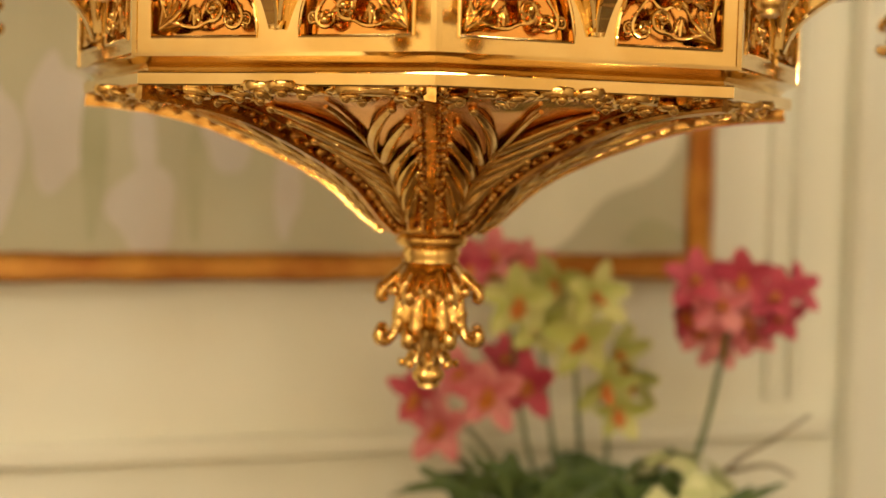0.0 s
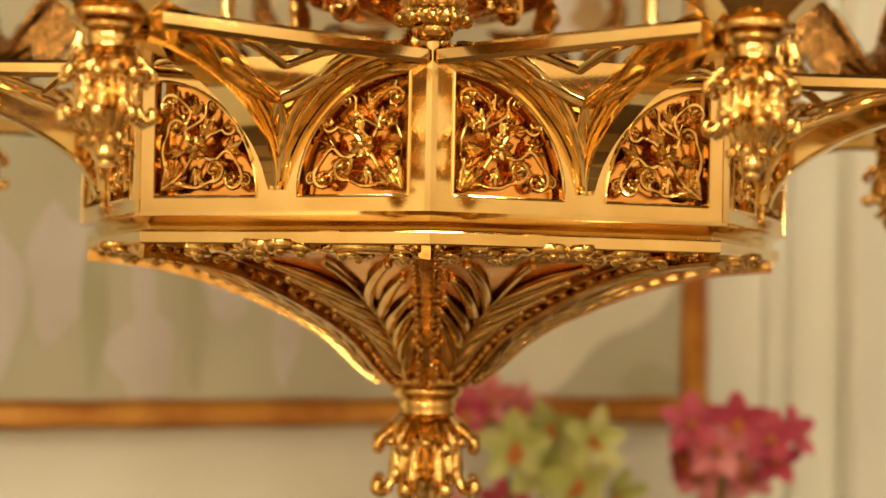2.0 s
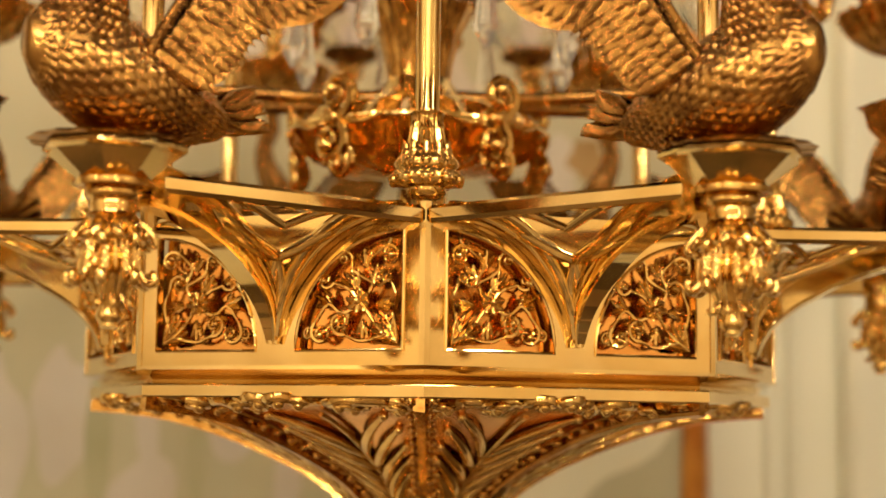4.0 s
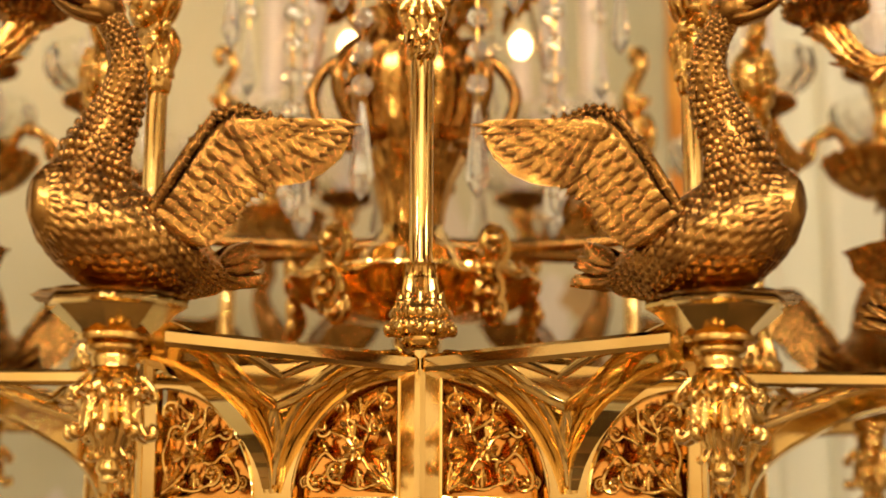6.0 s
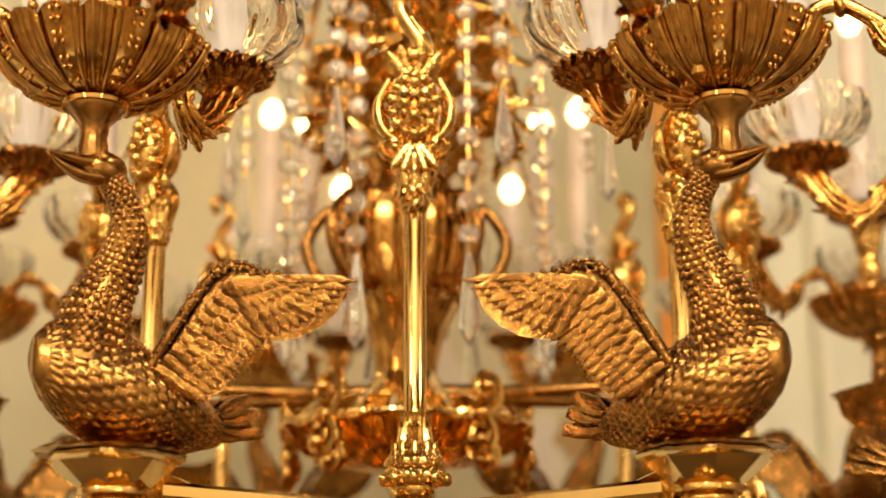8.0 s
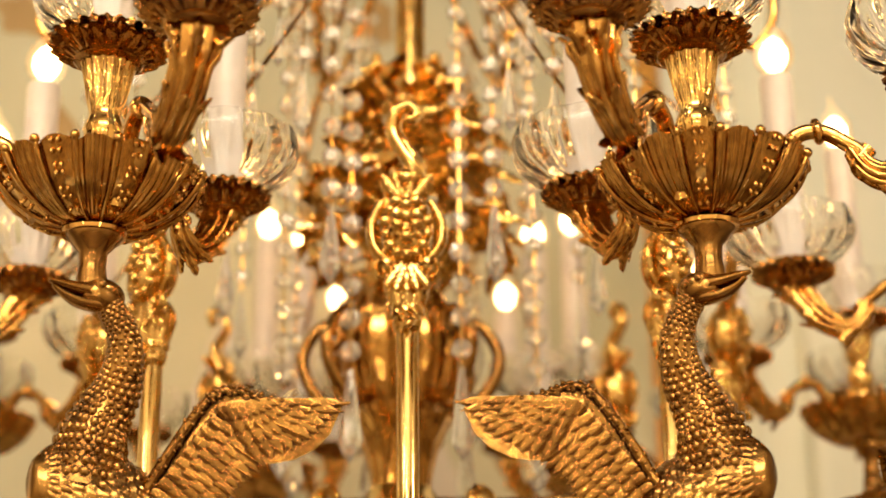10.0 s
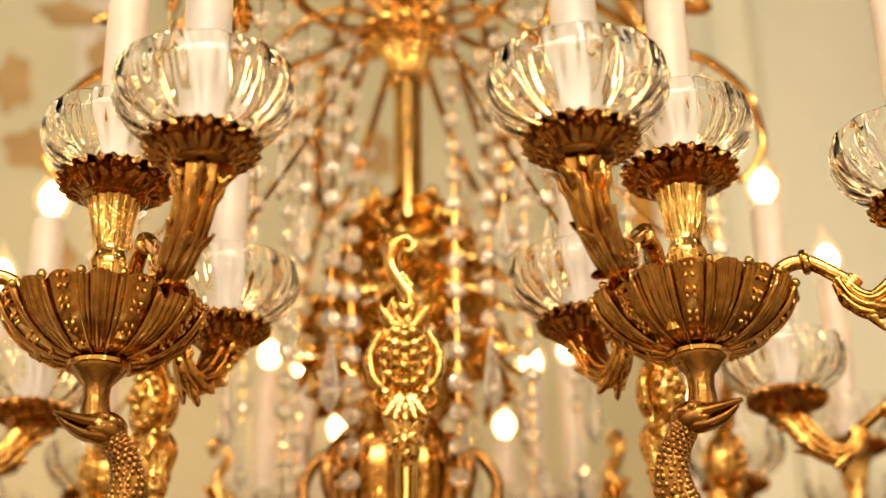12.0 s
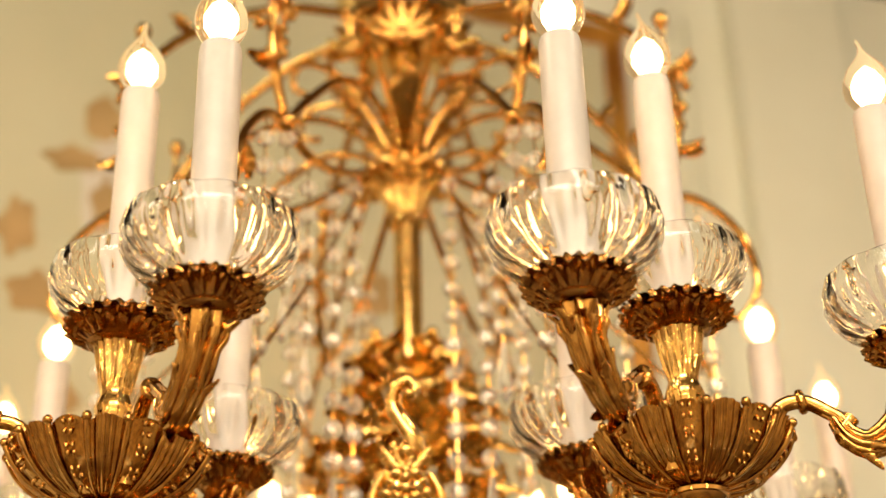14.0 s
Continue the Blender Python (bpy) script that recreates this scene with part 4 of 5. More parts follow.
            wing.join(feather((p.x, p.y), -37 - 9 * t, (0.037 + 0.008 * t) * length * (1 + 0.04 * math.sin(5.1 * k + layer)), width, depth + 0.00018 * (count - k), -0.10))
    for layer, (count, length, width, depth) in enumerate(((11, 1.0, 0.0112, 0.0016), (9, 0.72, 0.0108, 0.0036), (8, 0.48, 0.0100, 0.0054), (7, 0.28, 0.0092, 0.0070))):
        for k in range(count):
            t = k / (count - 1)
            p = Vector((0.050, 0.054)).lerp(Vector((0.066, 0.0545)), t)
            wing.join(feather((p.x - 0.002, p.y), -62 + 60 * t ** 0.8, (0.043 + 0.017 * t) * length, width * (1 - 0.25 * t), depth + 0.00018 * (count - k), -0.05))
    ridge = smooth_path([(-0.004, -0.007, 0.004), (0.013, 0.022, 0.006), (0.029, 0.047, 0.007), (0.042, 0.0610, 0.006), (0.053, 0.0630, 0.005), (0.066, 0.0590, 0.004), (0.084, 0.0545, 0.002), (0.104, 0.0535, 0.001), (0.1245, 0.0560, 0.0)], 36)
    wing.join(sweep(ridge, lambda t: 0.0044 - 0.0034 * t, 10))
    for k in range(60):
        p = ridge[min(26, int(k / 60 * 28))]
        wing.join(ball(0.0019, 6, 4), Matrix.Translation(p + Vector((0.0028 * math.sin(k * 2.4), 0.0028 * math.cos(k * 2.4), 0.003))))
    back = Shape()
    back.join(wing, Matrix.Diagonal((1, 1, -1, 1)))
    back.f = [tuple(reversed(f)) for f in back.f]
    for sg, sweep_back in ((-1, FAR_SWEEP), (1, 0.80)):
        out = Vector((-sweep_back, sg * math.sqrt(1 - sweep_back ** 2), 0.0))
        side = out.cross(Vector((0, 0, 1))) * sg
        up = Vector((0, 0, 0.982)) + side * 0.191
        face = out.cross(up)
        m = Matrix.Translation((-0.008, sg * 0.022, 0.050)) @ Matrix((out, up, face)).transposed().to_4x4()
        s.join(wing, m)
        s.join(back, m @ Matrix.Translation((0, 0, -0.002)))
    # the collar that carries the bowl, and the thin leaf plate under the feet
    s.join(lathe([(0.0085, 0.172), (0.0098, 0.180), (0.0085, 0.188), (0.0090, 0.197), (0.0150, 0.204), (0.0185, 0.2085), (0.0180, 0.2120), (0.010, 0.213)], 32), pose(COLLAR[0], COLLAR[1], 0))
    s.join(lathe([(0.020, 0.0), (0.045, 0.0002), (0.0465, 0.0012), (0.044, 0.0022), (0.020, 0.0026)], 96, 0, 16, [0, 0.05, 0.06, 0.05, 0]), pose(0.004, 0, 0))
    return s


# the bowl's middle lies outward of the dish, as seen from the turned swan
SWAN_TURN = 27.0
FAR_SWEEP = 0.55
COLLAR = ((RB - RS) / 0.965 * math.cos(radians(SWAN_TURN)), (RB - RS) / 0.965 * math.sin(radians(SWAN_TURN)))
swan_mesh = swan_figure().mesh("swan", sharp=50)
mirrored = Shape()
mirrored.v = [(v.co.x, -v.co.y, v.co.z) for v in swan_mesh.vertices]
mirrored.f = [tuple(reversed(p.vertices)) for p in swan_mesh.polygons]
swan_twin = mirrored.mesh("swan", sharp=50)
for az in FACETS:
    k = int((az - 22.5) / 45)
    lean = SWAN_TURN if k < 4 else -SWAN_TURN
    part("swan", swan_mesh if k >= 4 else swan_twin, antique, chandelier, "antique gold cast swan with spread wings", BASE @ turned(az, RS, TOPZ) @ pose(0, 0, 0, 0, 0, -90 + lean) @ Matrix.Diagonal((0.965, 0.965, 0.965, 1)))

# gadrooned bowls over the swans' heads


def bowl():
    s = Shape()
    prof = [(0.012, 1.8835), (0.020, 1.8845), (0.032, 1.8870), (0.044, 1.8930), (0.0535, 1.9010), (0.0600, 1.9095), (0.0635, 1.9170), (0.0660, 1.9205), (0.0640, 1.9215), (0.0605, 1.9180), (0.0560, 1.9100), (0.0400, 1.8990), (0.010, 1.8950)]
    seg = 448
    verts, faces = [], []
    for i, (r, z) in enumerate(prof):
        for k in range(seg):
            a = TAU * k / seg
            w = abs(math.sin(a * 8))
            e = min(1, i / 3) if i < 9 else 0.6
            vine = 0.0008 * math.sin(a * 80) if 1 < i < 8 and int(a * 16 / TAU) % 2 else 0.0
            if 2 <= i <= 6 and int(a * 16 / TAU) % 2 == 0 and w > 0.6:
                vine = 0.0012 * math.sin(i * 2.5 + a * 40)
            q = 1 + e * 0.085 * (w ** 0.6 - 0.8)
            dz = 0.004 * e * (w - 0.5) if i >= 5 else 0
            verts.append(((r * q + vine) * math.sin(a), -(r * q + vine) * math.cos(a), z + dz))
    n = len(prof)
    for i in range(n - 1):
        for k in range(seg):
            j = (k + 1) % seg
            faces.append((i * seg + k, i * seg + j, (i + 1) * seg + j, (i + 1) * seg + k))
    faces += [tuple(range(seg - 1, -1, -1)), tuple((n - 1) * seg + k for k in range(seg))]
    s.add(verts, faces)
    for k in range(16):
        a = 22.5 * k
        path = smooth_path([(0, -0.021, 1.8842), (0, -0.0335, 1.8872), (0, -0.0455, 1.8935), (0, -0.0552, 1.9018), (0, -0.0618, 1.9105), (0, -0.0652, 1.9180), (0, -0.0672, 1.9225)], 14)
        s.join(sweep(path, lambda t: 0.0013 + 0.0011 * t, 6), turned(a))
        if k % 2 == 0:
            for q in range(7):
                t = 0.2 + 0.11 * q
                p = path[int(t * 14)]
                for sg in (-1, 1):
                    s.join(ball(0.0016, 6, 4, 1.5), turned(a + 11.25) @ Matrix.Translation(p + Vector((sg * 0.0022, -0.0002, 0))))
    for k in range(16):
        s.join(ball(0.0035, 8, 5), turned(22.5 * k) @ pose(0, -0.0665, 1.921))
    s.join(lathe([(0.0185, 1.884), (0.0210, 1.8825), (0.0205, 1.880), (0.016, 1.8795)], 40))
    return s


bowl_mesh = bowl().mesh("bowl", sharp=60)


def candle_ruff():
    """Leafy ruff under a glass dish; its edge at z 0."""
    s = lathe([(0.012, -0.016), (0.021, -0.0155), (0.0235, -0.0135), (0.022, -0.0115), (0.029, -0.0080), (0.0350, -0.0030), (0.0375, 0.0015), (0.0360, 0.0035), (0.028, 0.0025), (0.012, 0.0020)], 120, 0, 24, [0, 0, 0, 0, 0.08, 0.12, 0.16, 0.16, 0.05, 0])
    for k in range(20):
        s.join(frond(0.0240, 0.0125, 4, 0.3, -0.22, 0.42), turned(18 * k) @ pose(0, -0.0195, -0.0125, -36) @ pose(0, 0, 0, 0, 0, -90))
        s.join(frond(0.0215, 0.0110, 4, 0.3, -0.30, 0.42), turned(18 * k + 9) @ pose(0, -0.0225, -0.0085, -42) @ pose(0, 0, 0, 0, 0, -90))
    return s


def glass_dish():
    """Cut-glass dish above the ruff."""
    prof = [(0.014, 0.0035), (0.022, 0.0035), (0.034, 0.0060), (0.0445, 0.0120), (0.0515, 0.0200), (0.0548, 0.0285), (0.0545, 0.0360), (0.0528, 0.0420), (0.0512, 0.0450), (0.0494, 0.0450), (0.0502, 0.0412), (0.0512, 0.0358), (0.0508, 0.0290), (0.0472, 0.0215), (0.0400, 0.0145), (0.0310, 0.0098), (0.022, 0.0075), (0.014, 0.0070)]
    seg = 192
    verts, faces = [], []
    for i, (r, z) in enumerate(prof):
        for k in range(seg):
            a = TAU * k / seg
            q = 0.0
            if 2 <= i <= 7:
                e = (0.5, 0.8, 1.0, 1.0, 0.8, 0.4)[i - 2]
                q = -0.0042 * e * abs(math.sin(7 * a + 0.22 * i)) ** 5 - 0.0016 * e * abs(math.cos(7 * a + 0.22 * i)) ** 9 - 0.0009 * e * abs(math.sin(21 * a - 0.5 * i)) ** 3
            flat = 0.0010 * math.cos(12 * a) if 7 <= i <= 10 else 0
            verts.append(((r + q) * math.sin(a), -(r + q) * math.cos(a), z + flat * 0.6))
    n = len(prof)
    for i in range(n):
        for k in range(seg):
            j, w = (k + 1) % seg, (i + 1) % n
            faces.append((i * seg + k, i * seg + j, w * seg + j, w * seg + k))
    return Shape().add(verts, faces)


def bulb_shape():
    """Flame-shaped clear bulb from z 0, with a bent tail."""
    ring = [(0.0062, 0.0), (0.0080, 0.002), (0.0130, 0.0075), (0.0165, 0.014), (0.0175, 0.020), (0.0168, 0.0265), (0.0140, 0.0335), (0.0100, 0.040), (0.0060, 0.0455), (0.0032, 0.050), (0.0018, 0.055), (0.0015, 0.0595), (0.0004, 0.062)]
    s = lathe(ring, 28)
    s.v = [(x + 0.0035 * max(0, (z - 0.042) / 0.02) ** 2, y, z) for x, y, z in s.v]
    return s


ruff_mesh = candle_ruff().mesh("ruff", sharp=60)
dish_glass_mesh = glass_dish().mesh("glass_dish", sharp=50)
sleeve_mesh = lathe([(0.0135, 0.004), (0.0140, 0.006), (0.0138, 0.166), (0.0130, 0.1705), (0.0110, 0.1715), (0.008, 0.1715)], 32).mesh("candle_sleeve")
bulb_mesh = bulb_shape().mesh("bulb")
filament_mesh = lathe([(0.001, -0.013), (0.0065, -0.010), (0.0102, -0.002), (0.0100, 0.005), (0.0062, 0.012), (0.001, 0.017)], 16).mesh("filament")
stem_mesh = lathe([(0.0160, -0.108), (0.0165, -0.098), (0.0120, -0.094), (0.0150, -0.088), (0.0162, -0.081), (0.0140, -0.075), (0.0105, -0.072), (0.0118, -0.068), (0.0135, -0.062), (0.0115, -0.056), (0.0100, -0.052), (0.0110, -0.047), (0.0125, -0.042), (0.0145, -0.030), (0.0172, -0.018), (0.0200, -0.0135), (0.0130, -0.012)], 64, 0, 16, [0.03] * 12 + [0.06, 0.14, 0.14, 0.08, 0]).mesh("candle_stem", sharp=60)


def candle_arm(reach, drop):
    """From the bowl's middle at the origin (ruff height 0 at the end) along -y: a thin neck, then a leafy horn."""
    s = Shape()
    z0 = -0.0575 + drop
    neck = smooth_path([(0, -0.034, z0 - 0.024), (0, -0.042, z0 - 0.002), (0, -0.056, z0 + 0.021), (0, -0.072, z0 + 0.024), (0, -0.088, z0 + 0.014), (0, -0.098, z0 + 0.006)], 24)
    s.join(sweep(neck, lambda t: 0.0060 - 0.0012 * t, 20, 1.0, (1, 0, 0), 6, 0.14))
    horn = smooth_path([(0, -0.088, z0 + 0.016), (0, -0.097, z0 - 0.002), (0, -0.110, z0 - 0.009), (0, -reach + 0.020, z0 + 0.002), (0, -reach + 0.006, z0 + 0.022), (0, -reach, -0.013)], 30)
    s.join(sweep(horn, lambda t: 0.0044 + 0.0092 * t ** 1.2, 36, 1.0, (1, 0, 0), 9, 0.2))
    for q in range(9):
        path = []
        a = TAU * q / 9
        for k in range(2 + 3 * (q % 2), 28):
            d = (horn[k + 2] - horn[k - 2]).normalized()
            out = Vector((1, 0, 0)).cross(d)
            n = Vector((1, 0, 0)) * math.cos(a) + out * math.sin(a)
            g = 0.0044 + 0.0092 * (k / 30) ** 1.2
            path.append(horn[k] + n * (g * 0.92 + (0.0035 if k > 25 else 0.0012 if k == 25 else 0)))
        s.join(sweep(path, lambda t: 0.0014 + 0.0022 * math.sin(math.pi * min(1, 0.15 + 0.85 * t)), 8, 0.8))
    for k in (9, 17, 25):
        d = (horn[min(30, k + 2)] - horn[k - 2]).normalized()
        out = Vector((1, 0, 0)).cross(d)
        g = 0.0044 + 0.0092 * (k / 30) ** 1.2
        for q in range(5):
            a = TAU * (q + 0.5 * (k % 2)) / 5
            n = Vector((1, 0, 0)) * math.cos(a) + out * math.sin(a)
            m = Matrix.Translation(horn[k] + n * g * 0.85) @ Matrix((d, n.cross(d), n)).transposed().to_4x4() @ pose(0, 0, 0, 0, -16)
            s.join(frond(0.020, 0.0085, 3, 0.2, 0.34 if k == 25 else 0.12, 0.35), m)
    s.join(sweep(smooth_path([(0, -0.100, z0 + 0.010), (0, -0.092, z0 + 0.000), (0, -0.098, z0 - 0.008), (0, -0.110, z0 - 0.004)], 10), lambda t: 0.0056 - 0.002 * t, 10), Matrix())
    s.join(lathe([(0.006, -0.003), (0.0082, -0.0015), (0.0082, 0.0015), (0.006, 0.003)], 16), Matrix.Translation(neck[14]) @ pose(0, 0, 0, 80))
    return s


REACH, IN_REACH = 0.147, 0.148
side_arm_mesh = candle_arm(REACH, 0.0).mesh("side_arm", sharp=60)
in_arm_mesh = candle_arm(IN_REACH, 0.012).mesh("inner_arm", sharp=60)
SIDE_Z, IN_Z, MID_Z = 1.9635, 1.954, 2.006
rnd = random.Random(11)


def light_on(holder, m, size=0.84, tall=0.175, dish=1.0):
    """Ruff, glass dish, sleeve and bulb on a candle arm whose ruff edge is at m."""
    part("ruff", ruff_mesh, dark_bronze, holder, "dark leafy bronze ruff", m @ Matrix.Diagonal((size, size, 1.1, 1)))
    g = part("glass_dish", dish_glass_mesh, glass, holder, "clear cut-glass drip dish", m @ Matrix.Diagonal((dish, dish, dish, 1)) @ pose(0, 0, 0, 0, 0, rnd.uniform(0, 360)))
    g.visible_shadow = False
    part("candle_sleeve", sleeve_mesh, candle_white, holder, "ivory-white candle sleeve", m @ Matrix.Diagonal((1, 1, tall / 0.1715, 1)))
    turn = m @ pose(0, 0, tall, rnd.uniform(-2, 2), rnd.uniform(-2, 2), rnd.uniform(0, 360))
    gb = part("bulb", bulb_mesh, bulb_glass, holder, "clear flame-tip bulb, lit", turn)
    gb.visible_shadow = False
    part("filament", filament_mesh, glow, holder, "glowing filament", turn @ pose(0, 0, 0.019))


for az in FACETS:
    home = BASE @ turned(az, RB)
    part("bowl", bowl_mesh, bronze, chandelier, "gadrooned bronze bowl with scalloped rim", home @ resized(1.8795, 1.8725, 0.965, 0.965))
    mid = part("candle_holder", stem_mesh, ornament, chandelier, "fluted candle cup with candle light", home @ pose(0, 0.003, MID_Z))
    light_on(mid, Matrix(), 0.94, 0.188, 0.95)
    for turn in (-54.7, 54.7):
        arm = part("candle_arm", side_arm_mesh, bronze, chandelier, "leaf-wrapped brass arm with candle light", home @ pose(0, 0, SIDE_Z, 0, 0, turn))
        light_on(arm, pose(0, -REACH, 0))
    arm = part("candle_arm", in_arm_mesh, bronze, chandelier, "leaf-wrapped brass arm with candle light", home @ pose(0, 0, IN_Z, 0, 0, 180))
    light_on(arm, pose(0, -IN_REACH, 0))

# central stem, urn, crown and dome
part("stem", lathe([(0.0141, 1.53), (0.0141, 2.345)], 32), ornament, chandelier, "thick polished brass tube", AXIS)
collar = lathe([(0.013, 2.266), (0.0165, 2.268), (0.0165, 2.272), (0.0140, 2.275), (0.0165, 2.280), (0.0195, 2.287), (0.0220, 2.295), (0.0265, 2.303), (0.0375, 2.309), (0.0405, 2.315), (0.0370, 2.322), (0.0250, 2.330), (0.016, 2.350), (0.016, 2.46)], 96, 0, 12, [0, 0, 0, 0, 0.1, 0.12, 0.12, 0.14, 0.14, 0.14, 0.1, 0, 0, 0])
for k in range(14):
    collar.join(ball(0.0068, 10, 7, 1.2), turned(360 / 14 * k) @ pose(0, -0.0385, 2.314))
    collar.join(frond(0.020, 0.013, 3, 0.3, 0.25), turned(360 / 14 * k) @ pose(0, -0.020, 2.297, -38) @ pose(0, 0, 0, 0, 0, -90))
part("stem_collar", collar, ornament, chandelier, "leaf-cast collar", AXIS @ resized(2.266, 2.333, 1.15, 1.2))
part("dome", lathe([(0.020, 2.452), (0.060, 2.456), (0.067, 2.462), (0.067, 2.472), (0.062, 2.478), (0.066, 2.490), (0.072, 2.510), (0.070, 2.545), (0.055, 2.580), (0.030, 2.605), (0.016, 2.615), (0.016, 2.66)], 48), brass, chandelier, "brass dome over the crown", AXIS @ resized(2.452, 2.561, 1.06, 1.06))
part("suspension_rod", lathe([(0.009, 2.65), (0.009, 3.56), (0.045, 3.57), (0.06, 3.60), (0.06, 3.62)], 24), brass, chandelier, "", AXIS)
part("urn", lathe([(0.016, 1.790), (0.026, 1.800), (0.028, 1.815), (0.034, 1.840), (0.043, 1.856), (0.045, 1.862), (0.033, 1.867), (0.040, 1.877), (0.050, 1.900), (0.054, 1.925), (0.052, 1.950), (0.042, 1.972), (0.032, 1.983), (0.037, 1.991), (0.030, 1.998), (0.014, 2.000)], 96, 0, 12, [0, 0, 0.06, 0.08, 0.04, 0, 0, 0.1, 0.14, 0.14, 0.12, 0.06, 0, 0, 0, 0]), bronze, chandelier, "dark gold urn round the stem", URN_AXIS)
handle = sweep(smooth_path([(0, -0.036, 1.875), (0, -0.060, 1.872), (0, -0.078, 1.890), (0, -0.084, 1.915), (0, -0.072, 1.938), (0, -0.058, 1.944), (0, -0.052, 1.930), (0, -0.060, 1.922)], 28), lambda t: 0.0065 - 0.002 * t, 10)
handle_mesh = handle.mesh("urn_handle")
for az in (45, 90, 135, 225, 270, 315):
    part("urn_handle", handle_mesh, antique, chandelier, "swan-neck handle of the urn", URN_AXIS @ turned(az) @ resized(1.90, 1.905, 1.04, 1.04))
part("scroll_bowl", lathe([(0.014, 1.698), (0.030, 1.699), (0.062, 1.706), (0.086, 1.716), (0.095, 1.727), (0.098, 1.7305), (0.098, 1.7325), (0.095, 1.736), (0.086, 1.745), (0.060, 1.754), (0.034, 1.762), (0.022, 1.780), (0.014, 1.800)], 160, 0, 20, [0, 0, 0.10, 0.14, 0.12, 0, 0, 0.12, 0.14, 0.08, 0, 0, 0]), brass, chandelier, "lobed cast bowl on the stem", URN_AXIS @ resized(1.731, 1.754, 1.1, 1.05))


def scroll_pair():
    s = Shape()
    for sg in (-1, 1):
        s.join(volute(0.034, 1.6, sg, radians(-90 * sg), 0.14), pose(sg * 0.003, -0.100, 1.731, 90))
        s.join(volute(0.028, 1.5, -sg, radians(90 * sg), 0.14), pose(sg * 0.004, -0.098, 1.714, 90))
        s.join(sweep(smooth_path([(sg * 0.004, -0.100, 1.731), (sg * 0.022, -0.098, 1.727), (sg * 0.040, -0.092, 1.732)], 8), 0.0035, 8))
    for k in range(3):
        s.join(frond(0.024, 0.014, 4, 0.3, 0.2), pose(0, -0.097, 1.716, 90) @ pose(0, 0, 0, 0, 0, -120 + 30 * k))
    s.join(ball(0.006, 10, 8), pose(0, -0.103, 1.731))
    return s


pair_mesh = scroll_pair().mesh("scroll_mount", sharp=60)
for az in (36, 108, 180, 252, 324):
    part("scroll_mount", pair_mesh, ornament, chandelier, "double-scroll cast mount", URN_AXIS @ turned(az) @ resized(1.731, 1.754, 1.05, 1.1))



def foliage_spray():
    """The cast leaf crown above the urn: sprays that rise and curl outward, with bud clusters."""
    s = Shape()
    rn = random.Random(21)
    for tier, (z, count, reach, rise) in enumerate(((1.985, 9, 0.088, 0.050), (2.030, 9, 0.080, 0.055), (2.075, 8, 0.066, 0.060), (2.120, 7, 0.048, 0.060))):
        for k in range(count):
            m = turned(360 / count * (k + 0.5 * (tier % 2)) + rn.uniform(-6, 6))
            far = reach * rn.uniform(0.85, 1.1)
            path = smooth_path([(0, -0.012, z), (0, -far * 0.5, z + rise * 0.75), (0, -far, z + rise), (0, -far - 0.010, z + rise - 0.016), (0, -far + 0.003, z + rise - 0.022)], 16)
            s.join(sweep(path, lambda t: 0.0046 - 0.0022 * t, 8), m)
            for q in range(3, 15, 3):
                d = (path[q + 1] - path[q - 1]).normalized()
                for sg in (-1, 1):
                    turn = Matrix((d, Vector((1, 0, 0)) * sg, d.cross(Vector((1, 0, 0))) * sg)).transposed().to_4x4()
                    s.join(frond(0.034, 0.016, 4, 0.3, 0.22, 0.45), m @ Matrix.Translation(path[q]) @ turn @ pose(0, 0, 0, 0, 0, 48))
            for q in range(4):
                s.join(ball(rn.uniform(0.0045, 0.0075), 9, 6), m @ pose(rn.uniform(-0.012, 0.012), -far + rn.uniform(-0.012, 0.012), z + rise + rn.uniform(-0.004, 0.012)))
    return s


part("foliage_spray", foliage_spray().mesh("foliage_spray", sharp=60), ornament, chandelier, "cast leaf sprays above the urn", AXIS)

spoke = sweep(smooth_path([(0, -0.018, 1.768), (0, -0.07, 1.764), (0, -0.13, 1.764), (0, -0.175, 1.765), (0, -0.215, 1.768)], 20), lambda t: 0.0070 - 0.0025 * t, 12)
spoke_mesh = spoke.mesh("hub_spoke", sharp=60)
for az in (78, 102, 258, 282):
    part("hub_spoke", spoke_mesh, antique, chandelier, "dark bronze spoke of the hub", URN_AXIS @ turned(az) @ resized(1.76, 1.780, 1.0, 1.0))


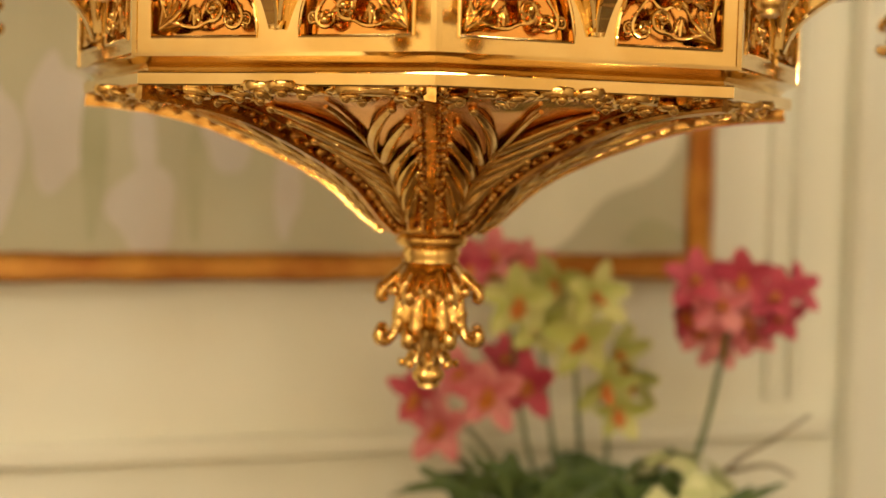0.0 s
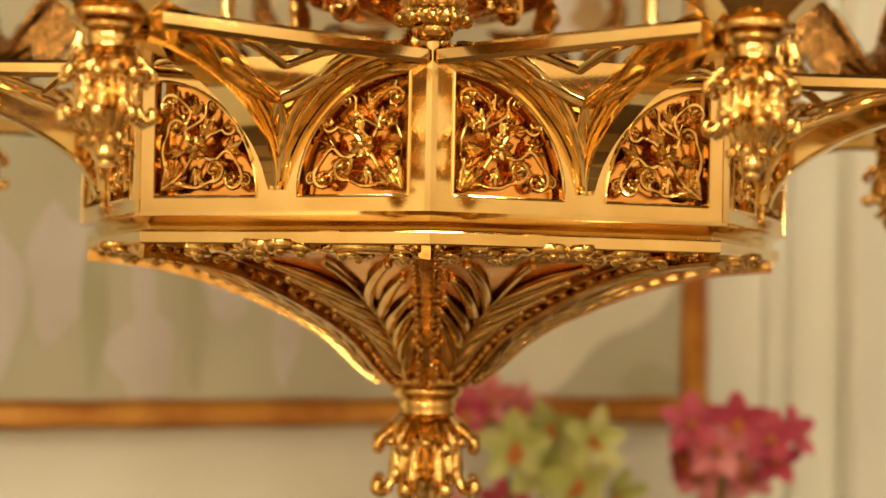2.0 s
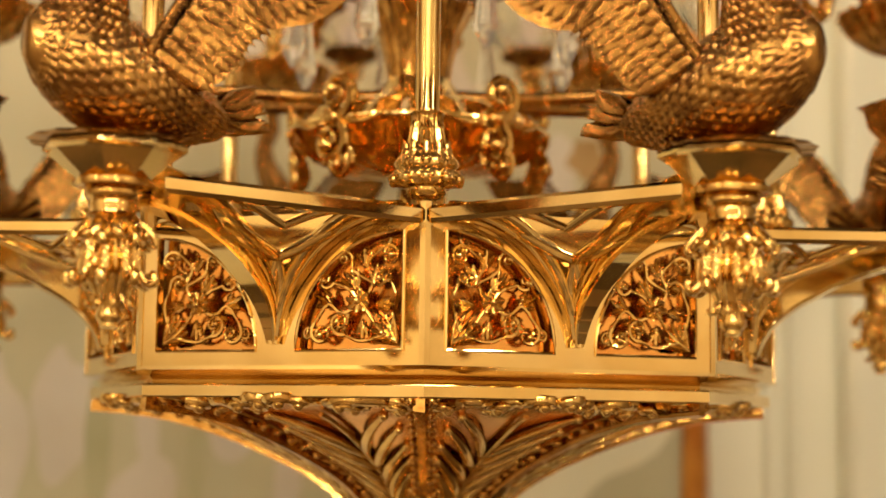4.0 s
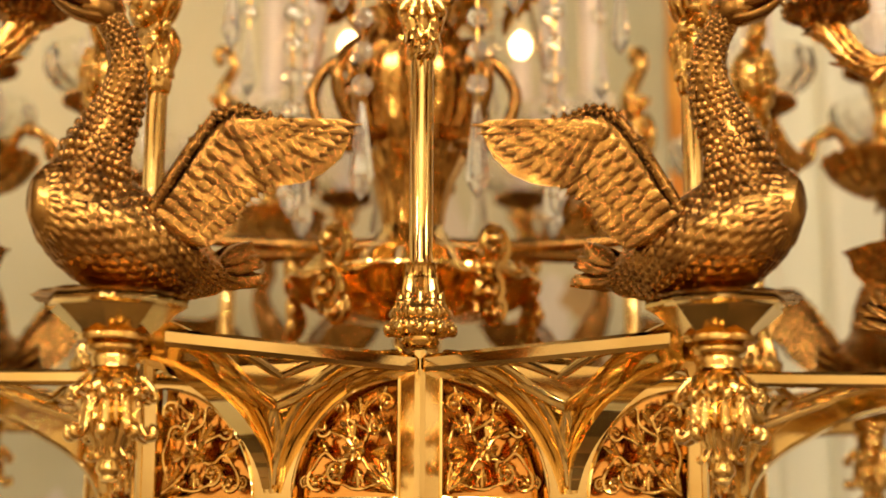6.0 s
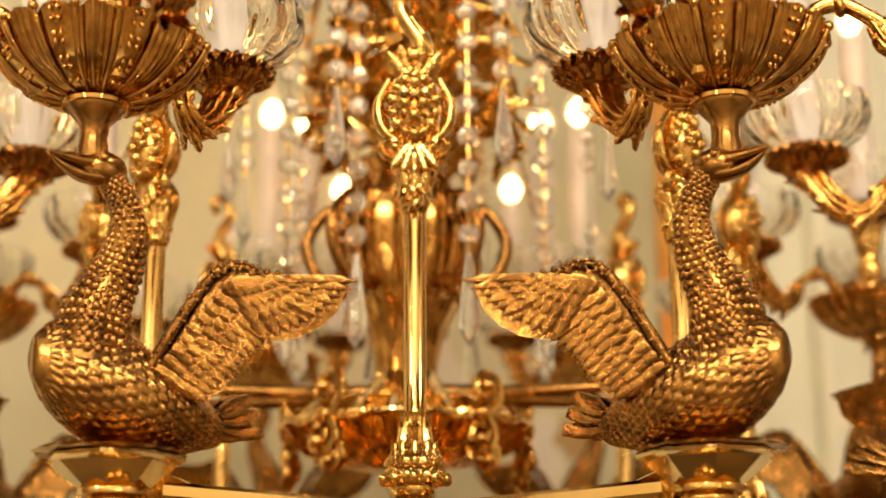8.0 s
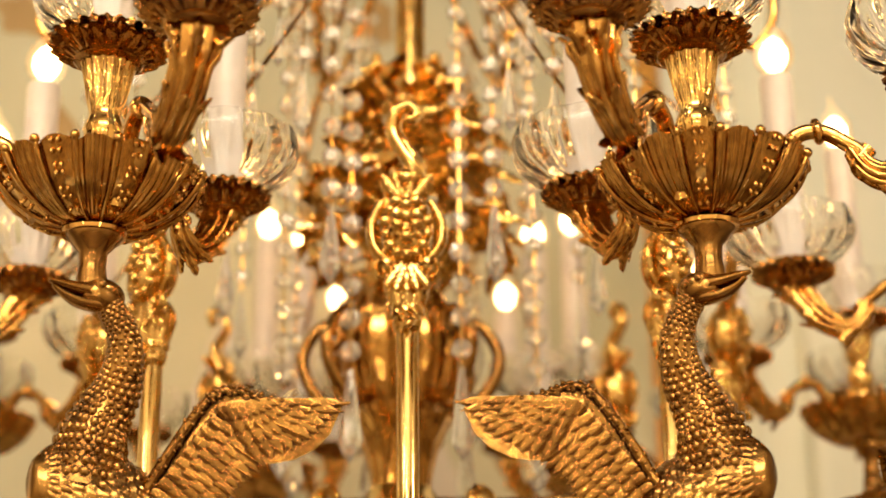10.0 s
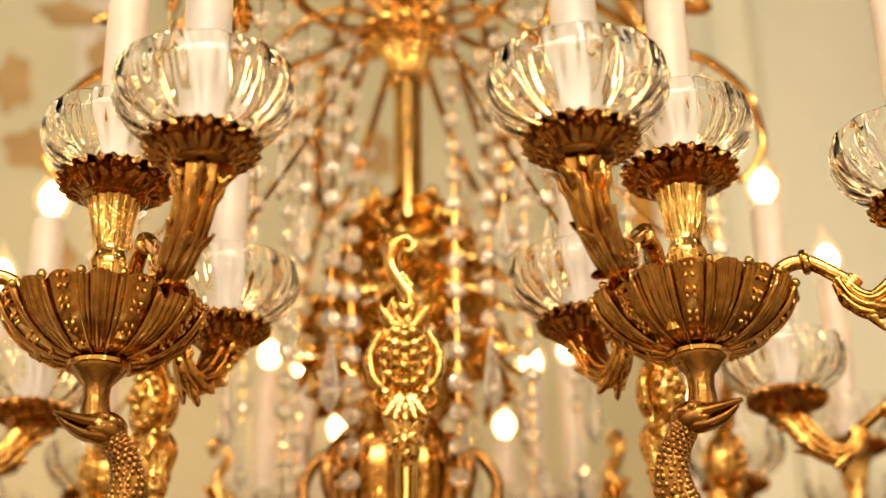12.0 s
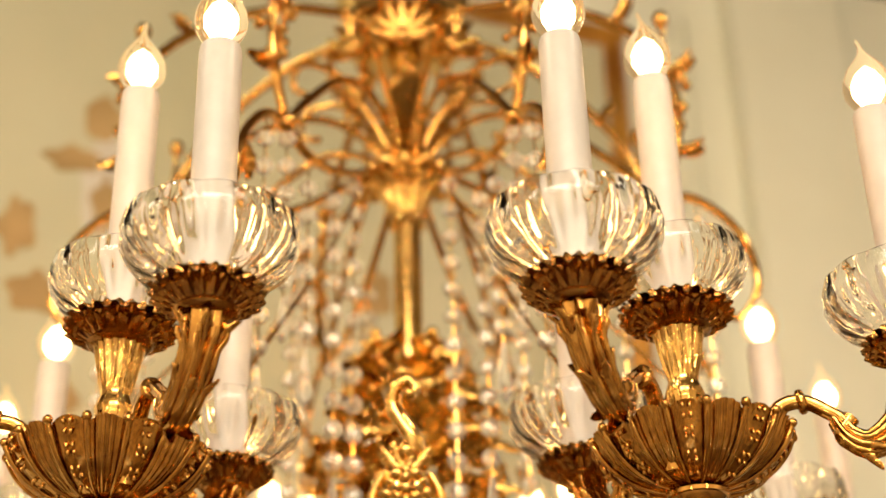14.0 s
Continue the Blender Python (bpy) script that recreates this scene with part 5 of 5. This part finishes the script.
def crown_arm():
    """Scrolls of the crown in one upright plane: local -y outward."""
    s = Shape()
    for pts, r0, r1 in (
            (((0.046, 2.386), (0.078, 2.360), (0.115, 2.334), (0.17, 2.306), (0.225, 2.294), (0.262, 2.3035)), 0.0042, 0.0048),
            (((0.018, 2.395), (0.045, 2.430), (0.095, 2.445), (0.155, 2.418), (0.215, 2.360), (0.262, 2.3035)), 0.0040, 0.0048),
            (((0.262, 2.3035), (0.300, 2.290), (0.335, 2.245), (0.345, 2.190), (0.325, 2.160), (0.309, 2.178)), 0.0050, 0.0034),
            (((0.262, 2.3035), (0.285, 2.350), (0.290, 2.420), (0.262, 2.490), (0.200, 2.545), (0.130, 2.580), (0.066, 2.590)), 0.0050, 0.0056),
            (((0.105, 2.340), (0.146, 2.262), (0.215, 2.165), (0.295, 2.065), (0.320, 2.035)), 0.0018, 0.0018),
            (((0.018, 2.42), (0.040, 2.46), (0.075, 2.505), (0.115, 2.510), (0.125, 2.480), (0.105, 2.470)), 0.0046, 0.0032)):
        path = smooth_path([(0, -r, z) for r, z in pts], 30)
        s.join(sweep(path, lambda t: r0 + (r1 - r0) * t, 8))
        s.join(ball(r1 * 1.5, 8, 6), Matrix.Translation(path[-1]))
    s.join(ball(0.010, 12, 8), pose(0, -0.262, 2.3035))
    seeds = random.Random(3)
    for k in range(26):
        s.join(ball(seeds.uniform(0.0035, 0.0062), 8, 6), pose(seeds.uniform(-0.012, 0.012), -0.288 + seeds.uniform(-0.014, 0.014), 2.345 + 0.095 * k / 25))
    s.join(sweep([Vector((0, -0.286, 2.43)), Vector((0, -0.284, 2.47)), Vector((0, -0.284, 2.50))], lambda t: 0.0045 - 0.002 * t, 8))
    s.join(ball(0.0085, 12, 8, 1.25), pose(0, -0.284, 2.508))
    for r, z, a in ((0.284, 2.35, 80), (0.285, 2.44, 110), (0.235, 2.52, 140), (0.335, 2.24, -30)):
        for sg in (-1, 1):
            s.join(frond(0.034, 0.015, 4, 0.3, 0.3), pose(sg * 0.003, -r, z, 0, 0, 0) @ pose(0, 0, 0, 0, -90, 0) @ pose(0, 0, 0, 0, 0, -90) @ pose(0, 0, 0, 0, 0, a - 90) @ pose(0, 0, 0, 30 * sg))
    return s


crown_mesh = crown_arm().mesh("crown_arm", sharp=60)
for az in FACETS:
    part("crown_arm", crown_mesh, bronze, chandelier, "scrolled brass crown arm", AXIS @ turned(az))


def palmette():
    s = Shape()
    for k in range(7):
        s.join(frond(0.036, 0.012, 4, 0.3, 0.2), pose(0, -0.068, 2.435, 100) @ pose(0, 0, 0, 0, 0, 15 + 25 * k))
    s.join(ball(0.008, 10, 8), pose(0, -0.070, 2.437))
    for k in range(2):
        s.join(ball(0.0048, 8, 6), pose(0.004 * math.sin(k * 2.2), -0.058, 2.425 - 0.011 * k))
        s.join(frond(0.022, 0.012, 3, 0.3, 0.25), pose(0, -0.056, 2.42 - 0.011 * k, 90) @ pose(0, 0, 0, 0, 0, -40 - 100 * (k % 2)))
    return s


palm_mesh = palmette().mesh("palmette", sharp=60)
for az in CORNERS:
    part("palmette", palm_mesh, bronze, chandelier, "cast palmette on the dome's edge", AXIS @ turned(az) @ resized(2.42, 2.497, 1.1, 1.3))

# crystal strings that hang from the crown arms


def facet_bead(r):
    """Octagonal bead, flat face along y."""
    return Shape().join(lathe([(r * 0.48, -r * 0.52), (r * 0.84, -r * 0.36), (r, -r * 0.06), (r, r * 0.06), (r * 0.84, r * 0.36), (r * 0.48, r * 0.52)], 8, 22.5), pose(0, 0, 0, 90))


def drop_shape(L):
    r = L * 0.135
    return lathe([(r * 0.05, -L), (r * 0.55, -L * 0.90), (r, -L * 0.76), (r * 0.92, -L * 0.70), (r * 0.30, -L * 0.08), (r * 0.22, 0)], 6)


PITCH = 0.0280
bead_mesh = facet_bead(0.0089).mesh("bead", smooth=False)
drops = {L: drop_shape(L).mesh("pendant_drop", smooth=False) for L in (0.078, 0.066, 0.056, 0.043, 0.050)}
STRINGS = ((0.119, 2.335, 1.880, 0.078), (0.1735, 2.305, 2.0025, 0.066), (0.217, 2.295, 2.1050, 0.056), (0.2585, 2.303, 2.1330, 0.043), (0.297, 2.292, 2.0550, 0.050))
for az in FACETS:
    front = az in (22.5, 337.5)
    for n, (r, top, low, L) in enumerate(STRINGS):
        if n in (2, 3, 4) and 100 < az < 260:
            continue
        lean = 1.5 if n < 2 else 0
        hang = part("bead_string", sweep([Vector((0, 0, 0)), Vector((0, 0, low - top))], 0.0009, 6), ornament, chandelier, "string of cut crystal beads with a pendant drop", AXIS @ turned(az + lean * (1 if n else -1), r, top))
        count = max(1, int((top - low) / PITCH))
        zs = [low - top + PITCH * (k + 0.55) for k in range(count)]
        if front:
            for k, z in enumerate(zs):
                part("bead", bead_mesh, crystal, hang, "", pose(0, 0, z, 4 * math.sin(3.1 * k), 0, 14 * math.sin(5.3 * k + n) - az))
        else:
            s = Shape()
            for k, z in enumerate(zs):
                s.join(facet_bead(0.0089), pose(0, 0, z, 0, 0, 14 * math.sin(5.3 * k + n) - az))
            tagged(part("bead_chain", s, crystal, hang, smooth=False), kind="stuff")
        part("pendant_drop", drops[L], crystal, hang, "faceted crystal drop", pose(0, 0, low - top))
